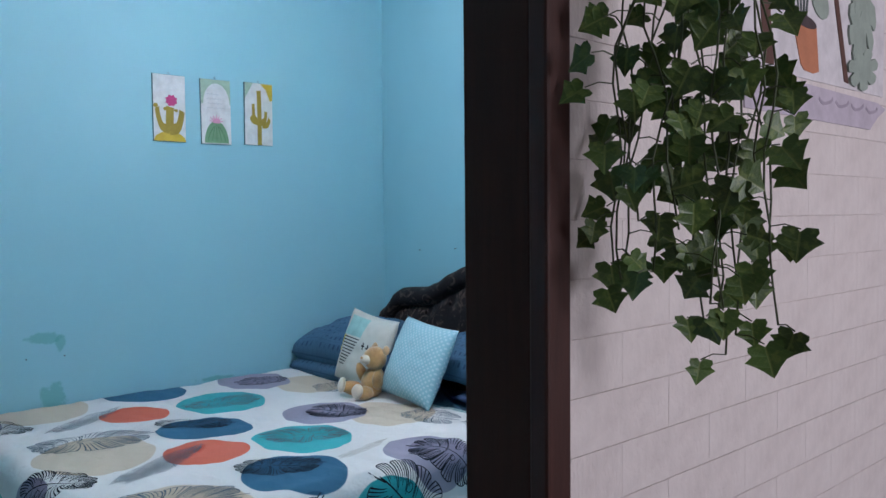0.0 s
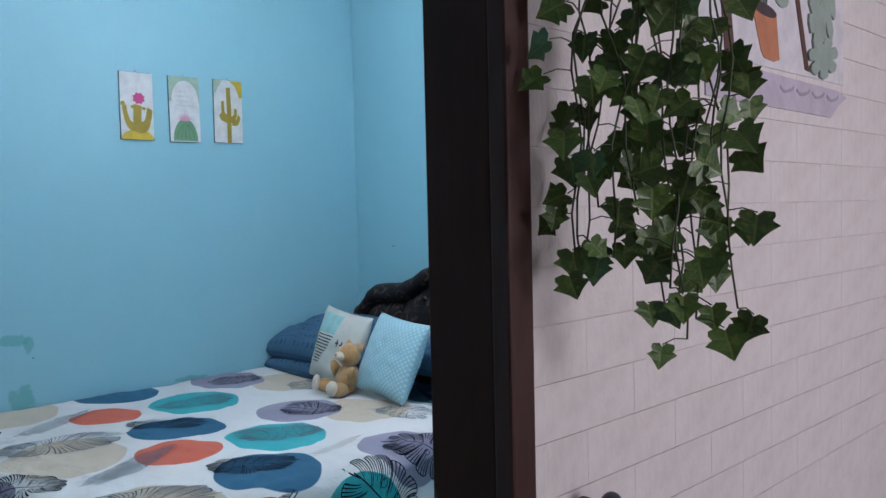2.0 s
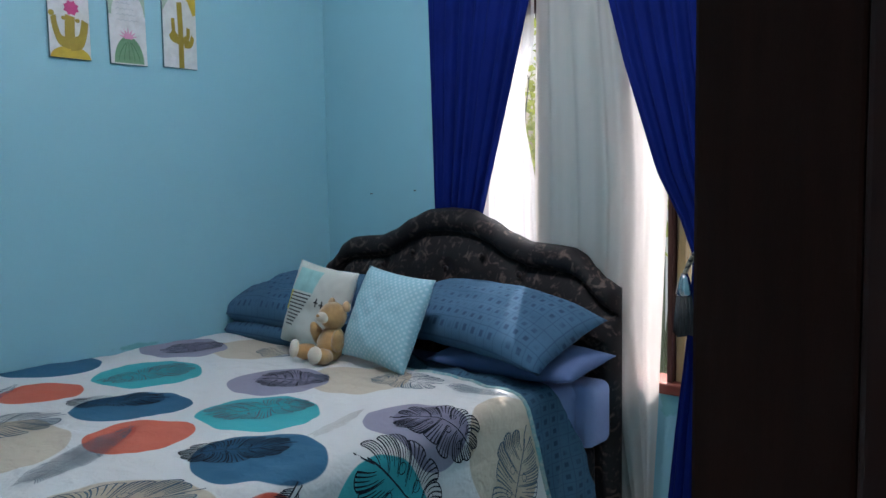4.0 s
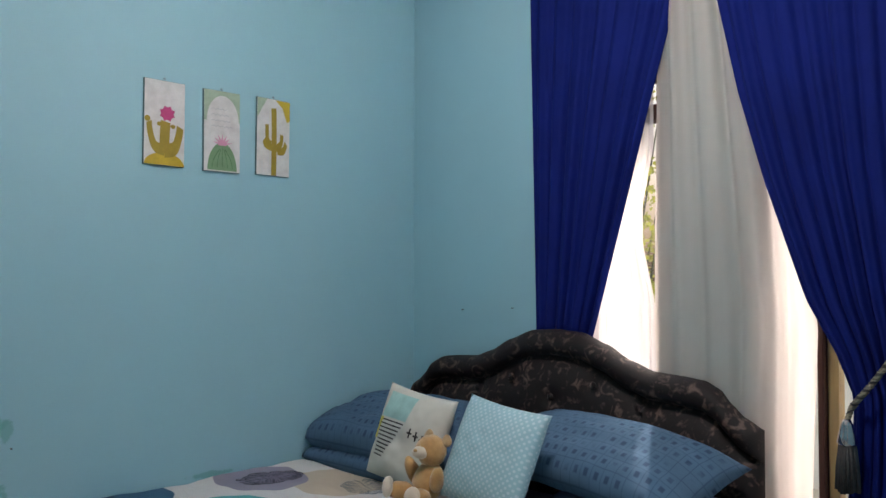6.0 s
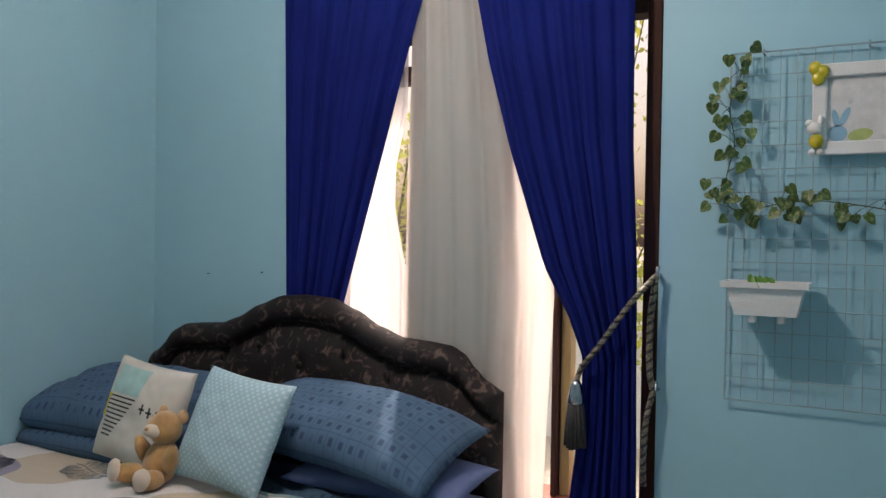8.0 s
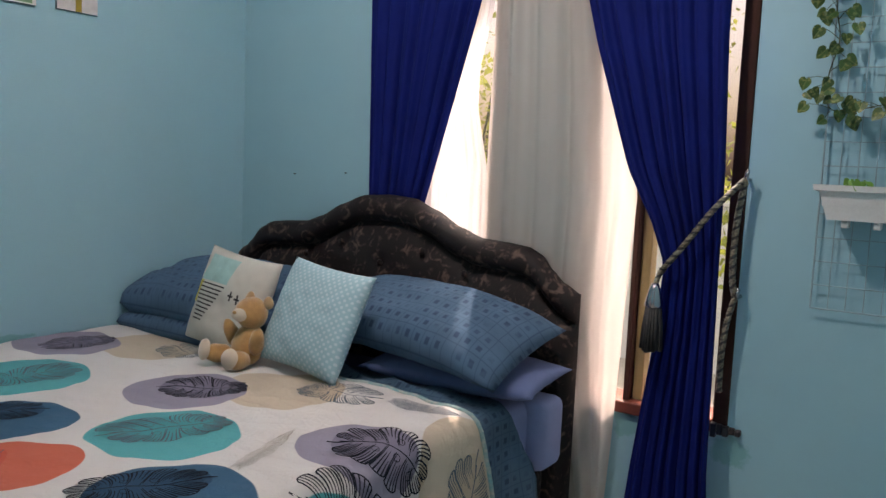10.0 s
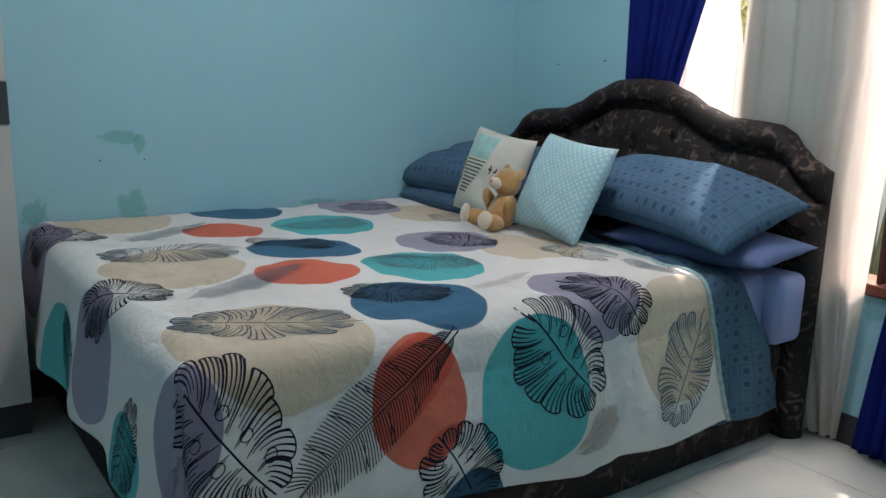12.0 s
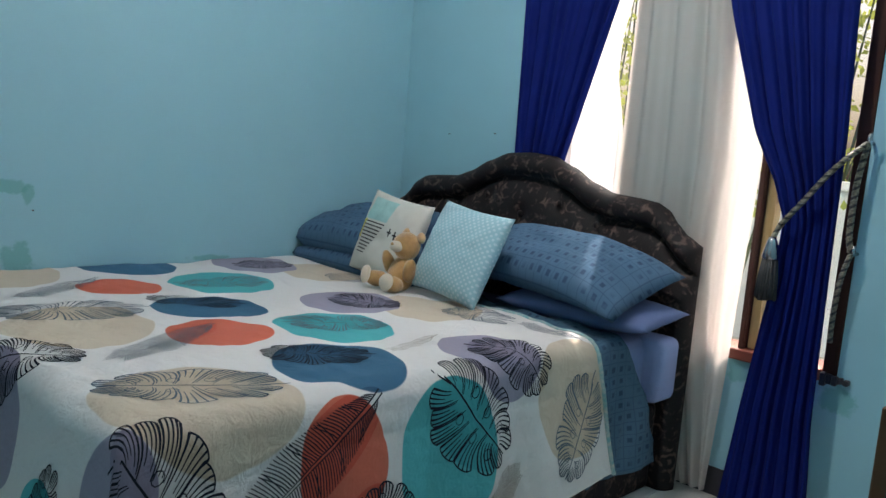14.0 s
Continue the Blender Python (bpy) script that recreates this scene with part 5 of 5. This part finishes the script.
def rope(parent, points, radius, pitch, name="cord"):
    """Two twisted strands along a line."""
    pts = [Vector(p) for p in points]
    fine = []
    for a, b in zip(pts, pts[1:]):
        n = max(2, int((b - a).length / (pitch / 6)))
        fine += [a.lerp(b, k / n) for k in range(n)]
    fine.append(pts[-1])
    for s, m in ((0, CORD), (1, CORD_DARK), (2, CORD)):
        out, run = [], 0.0
        for i, p in enumerate(fine):
            d = (fine[min(i + 1, len(fine) - 1)] - fine[max(i - 1, 0)]).normalized()
            run += (p - fine[i - 1]).length if i else 0
            e1 = d.cross(Vector((0.3, 1, 0.2))).normalized()
            e2 = d.cross(e1)
            ang = 2 * math.pi * (run / pitch + s / 3)
            out.append(p + (e1 * math.cos(ang) + e2 * math.sin(ang)) * radius * 0.55)
        bm = fresh(); tube(bm, out, radius * 0.58, 6); part(name, bm, m, parent, smooth=True)


def tie_back():
    t = thing("curtain_tieback", "twisted grey-gold rope tie-back with a dark tassel", "tie-back")
    for z in (1.258, 0.918):
        bm = fresh(); tube(bm, ((2.108, 0.0, z), (2.108, -0.045, z), (2.111, -0.055, z + 0.012), (2.113, -0.05, z + 0.028)), 0.006, 8); part("hook", bm, CHROME, t, "metal wall hook", smooth=True)
    rope(t, bow(((2.105, -0.045, 1.258), (2.05, -0.13, 1.175), (1.975, -0.155, 1.06), (1.932, -0.15, 1.005), (1.910, -0.13, 0.98))), 0.0085, 0.028)
    rope(t, bow(((2.106, -0.045, 1.255), (2.094, -0.055, 1.13), (2.094, -0.055, 0.98), (2.104, -0.05, 0.925))), 0.0095, 0.028)
    rope(t, bow(((2.104, -0.05, 0.92), (2.088, -0.06, 0.83), (2.082, -0.06, 0.72), (2.084, -0.06, 0.64))), 0.0085, 0.028)
    c = Vector((1.902, -0.15, -0.012))
    rope(t, (c + Vector((0.01, 0.02, 1.0)), c + Vector((0, 0, 0.955))), 0.008, 0.028)
    bm = fresh(); tube(bm, (c + Vector((0, 0, z)) for z in (0.96, 0.945, 0.92, 0.895, 0.885)), [0.010, 0.016, 0.022, 0.027, 0.020], 16); part("tassel_cap", bm, CHROME, t, "silver-grey tassel cap", smooth=True)
    bm = fresh()
    for k in range(54):
        a, r = k * 2.4, 0.026 * math.sqrt((k + 0.5) / 54)
        x, y = math.cos(a) * r, math.sin(a) * r
        tube(bm, (c + Vector((x * 0.8, y * 0.8, 0.89)), c + Vector((x * 1.1, y * 1.1, 0.83)), c + Vector((x * 1.25, y * 1.25, 0.762 + 0.004 * math.sin(k)))), 0.0042, 5)
    part("tassel_skirt", bm, CORD_DARK, t, "dark fringe of the tassel", smooth=True)


tie_back()

# ---- hall wall: printed sticker and coat hook ----
def hall_shape(name, outline, material, lift, parent):
    """A flat cut-out on the hall wall, outline in (y, z)."""
    bm = fresh()
    a = [bm.verts.new((OUT + lift, y, z)) for y, z in outline]
    b = [bm.verts.new((OUT - 0.003, y, z)) for y, z in outline]
    bm.faces.new(a)
    for i in range(len(a)):
        j = (i + 1) % len(a)
        bm.faces.new((a[j], a[i], b[i], b[j]))
    bmesh.ops.recalc_face_normals(bm, faces=bm.faces)
    part(name, bm, material, parent)


def lobed(y, z, ry, rz, turn, lobes=7):
    """Outline of a split leaf: rounded fingers on both sides of its rib."""
    a, out = radians(turn), []
    for k in range(lobes * 6):
        th = 2 * math.pi * k / (lobes * 6)
        r = (1.0, 1.04, 1.0, 0.97, 0.62, 0.93)[k % 6]
        p, q = ry * r * math.cos(th), rz * r * math.sin(th)
        out.append((y + p * math.cos(a) - q * math.sin(a), z + p * math.sin(a) + q * math.cos(a)))
    return out


def sticker():
    s = thing("wall_sticker", "printed wall sticker of potted plants on a lilac shelf", "wall sticker")
    paper, lilac, lilac_dark = color_of("sticker_paper", (0.70, 0.665, 0.69)), color_of("lilac_print", (0.53, 0.47, 0.55)), color_of("dark_lilac_print", (0.36, 0.31, 0.38))
    brown, clay, clay_rim = color_of("brown_print", (0.10, 0.042, 0.03)), color_of("terracotta_print", (0.52, 0.20, 0.10)), color_of("pot_inside_print", (0.06, 0.04, 0.045))
    grey_leaf, dark_leaf = color_of("grey_leaf_print", (0.32, 0.38, 0.33)), color_of("dark_leaf_print", (0.06, 0.08, 0.075))
    hall_shape("paper", [(-1.55, 1.63), (-0.90, 1.63), (-0.90, 2.12), (-1.55, 2.12)], paper, 0.0008, s)
    hall_shape("shelf", [(-1.50, 1.625), (-0.93, 1.615), (-0.885, 1.605), (-0.93, 1.585), (-0.97, 1.557), (-1.50, 1.560)], lilac, 0.0016, s)
    for k in range(4):
        y = -1.22 + k * 0.075
        hall_shape("shelf_hook", stroke(bow(((y, 1.600), (y + 0.02, 1.592), (y + 0.05, 1.597), (y + 0.062, 1.604))), 0.006), lilac_dark, 0.0022, s)
    hall_shape("stand_leg", [(-1.485, 1.96), (-1.455, 1.96), (-1.400, 1.640), (-1.435, 1.640)], brown, 0.0022, s)
    hall_shape("stand_leg", [(-1.215, 1.96), (-1.195, 1.96), (-1.085, 1.640), (-1.105, 1.642)], brown, 0.0022, s)
    hall_shape("pot", [(-1.335, 1.735), (-1.235, 1.728), (-1.222, 1.648), (-1.245, 1.642), (-1.285, 1.645), (-1.298, 1.655)], clay, 0.0022, s)
    hall_shape("pot_mouth", oval(-1.285, 1.732, 0.05, 0.011, -4), clay_rim, 0.0027, s)
    for n, (dy, top) in enumerate(((-0.05, 1.84), (-0.02, 1.87), (0.01, 1.86), (0.04, 1.81))):
        hall_shape("plant_stem", stroke(bow(((-1.29 + dy * 0.3, 1.735), (-1.29 + dy * 0.6, 1.79), (-1.29 + dy * 1.4, top))), 0.007), dark_leaf, 0.0014 + 0.0002 * n, s)
    lift = 0.0026
    for y, z, ry, rz, t in ((-1.37, 1.79, 0.035, 0.028, 20), (-1.335, 1.86, 0.04, 0.03, 60), (-1.22, 1.775, 0.038, 0.027, -25), (-1.20, 1.83, 0.04, 0.028, 30), (-1.26, 1.89, 0.04, 0.03, 80)):
        lift += 0.0003
        hall_shape("plant_leaf", oval(y, z, ry, rz, t, 14), grey_leaf, lift, s)
    for y, z, ry, rz, t in ((-1.02, 1.81, 0.10, 0.055, -68), (-1.05, 1.74, 0.07, 0.04, -75), (-1.02, 1.675, 0.075, 0.042, 10)):
        lift += 0.0006
        hall_shape("palm_leaf", lobed(y, z, ry, rz, t), grey_leaf, lift, s)


sticker()
hook = thing("coat_hook", "dark blue-grey rounded knob hook on the hall wall", "hook")
KNOB = color_of("blue_grey_plastic", (0.05, 0.055, 0.075), rough=0.35)
bm = fresh(); tube(bm, ((OUT - 0.003, -1.85, 0.962), (OUT + 0.006, -1.85, 0.962)), [0.022, 0.022], 18); part("plate", bm, KNOB, hook)
bm = fresh(); tube(bm, ((OUT + 0.004, -1.85, 0.962), (OUT + 0.030, -1.85, 0.967), (OUT + 0.045, -1.85, 0.980)), [0.010, 0.010, 0.012], 12); part("arm", bm, KNOB, hook, smooth=True)
bm = fresh(); ball(bm, (OUT + 0.048, -1.85, 0.984), (0.015, 0.018, 0.018)); part("knob", bm, KNOB, hook, smooth=True)

# ---- outside the window ----
bm = fresh(); box(bm, -120, 120, 0.15, 240, -0.4, -0.2)
structure("ground", bm, plain("garden_ground", (0.45, 0.42, 0.37), (0.36, 0.34, 0.27), scale=2, rough=0.95, relief=0.6), "pale dusty garden ground outside the window", "ground")
fence = thing("garden_wall", "low white-painted garden wall with a coping", "garden wall")
FENCE = plain("white_masonry", (0.72, 0.71, 0.68), (0.62, 0.61, 0.57), scale=3, rough=0.8)
bm = fresh(); box(bm, -5, 9, 3.6, 3.75, -0.2, 1.05); part("wall", bm, FENCE, fence)
bm = fresh(); box(bm, -5, 9, 3.55, 3.80, 1.05, 1.12, 0.01); part("coping", bm, FENCE, fence)


def shrub(x, y, height, seed, label, spread=1.0, branches=9):
    rng = random.Random(seed)
    s = thing("shrub", label, "shrub", group="garden shrubs")
    leaf_m = plain("shrub_leaf_green", (0.10, 0.17, 0.03), (0.22, 0.25, 0.05), scale=14, rough=0.5)
    tree, leaf_bsdf = leaf_m.node_tree, leaf_m.node_tree.nodes["Principled BSDF"]
    through_leaf, both = tree.nodes.new("ShaderNodeBsdfTranslucent"), tree.nodes.new("ShaderNodeMixShader")
    through_leaf.inputs[0].default_value = (0.50, 0.55, 0.10, 1)
    tree.links.new(leaf_bsdf.outputs[0], both.inputs[1])
    tree.links.new(through_leaf.outputs[0], both.inputs[2])
    tree.links.new(both.outputs[0], tree.nodes["Material Output"].inputs[0])
    bm = fresh(); leaves = fresh()
    for k in range(branches):
        a = rng.uniform(0, 6.28)
        top = Vector((x + math.cos(a) * rng.uniform(0.1, 0.5) * spread, y + math.sin(a) * rng.uniform(0.1, 0.4) * spread, height * rng.uniform(0.6 / spread, 1.0)))
        base = Vector((x, y, -0.22))
        mid = base.lerp(top, 0.5) + Vector((rng.uniform(-0.1, 0.1), rng.uniform(-0.1, 0.1), 0.1))
        tube(bm, (base, mid, top), [0.02, 0.012, 0.004], 6)
        for _ in range(70):
            p = mid.lerp(top, rng.uniform(0.0, 1.05)) + Vector((rng.gauss(0, 0.10), rng.gauss(0, 0.10), rng.gauss(0, 0.10)))
            m = Matrix.Translation(p) @ pose(0, 0, 0, rng.uniform(0, 360), rng.uniform(-60, 60), rng.uniform(0, 360)) @ Matrix.Scale(rng.uniform(0.05, 0.10), 4)
            q = [leaves.verts.new(m @ Vector(c)) for c in ((0, 0, 0), (0.32, 0.1, 0.35), (0, 0.15, 1), (-0.32, 0.1, 0.35))]
            leaves.faces.new(q[:3]); leaves.faces.new((q[0], q[2], q[3]))
    part("stems", bm, STEM, s)
    part("foliage", leaves, leaf_m, s)


shrub(0.5, 2.6, 2.4, 1, "leafy yellow-green garden shrub outside the window")
shrub(1.5, 3.0, 1.6, 2, "low leafy garden shrub against the white wall")
shrub(-0.9, 3.0, 2.6, 3, "tall leafy garden shrub outside the window")
for i in range(5):
    shrub(-3.6 + 1.0 * i, 4.5 + 0.2 * (i % 2), 4.3 - 0.3 * (i % 3), 10 + i, "tall yellow-green leafy shrub behind the garden wall", 1.8, 14)

# ---- floor tiles ----
def floor_tiles():
    size, gap = 0.4105, 0.003
    bm = fresh(); box(bm, 0, size - gap, 0, size - gap, -0.01, 0.0, 0.0015, 1)
    first = part("tile", bm, TILE, floor)
    first.location = (1.618, -0.271 - size, 0)
    for i in range(-4, 4):
        for j in range(-8, 2):
            x, y = 1.618 + i * size, -0.271 - size + j * size
            if (i, j) == (0, 0) or x > W + 0.1 or y < D - 0.2 or x < -0.35 or y > 0.02:
                continue
            ob = new("tile", first.data)
            ob.parent, ob.location = floor, (x, y, 0)


floor_tiles()

# ---- foam bricks on the hall wall ----
def foam_bricks():
    w, h, gap = 0.232, 0.077, 0.0010
    bm = fresh(); box(bm, 0, 0.0030, 0, w - 0.0006, 0, h - gap, 0.0008, 2)
    first = part("brick", bm, FOAM, hall_wall)
    made = 0
    for j in range(17):
        z = 0.843 + (j - 1) * h
        shift = (0.0, 0.5)[j % 2] * w
        for i in range(10):
            y = max(-1.948, -1.948 + i * w - shift)
            ob = first if not made else new("brick", first.data)
            ob.parent, ob.location = hall_wall, (OUT - 0.0045, y, z)
            ob.scale.y = 0.5 if shift and i == 0 else 1.0
            made += 1


foam_bricks()
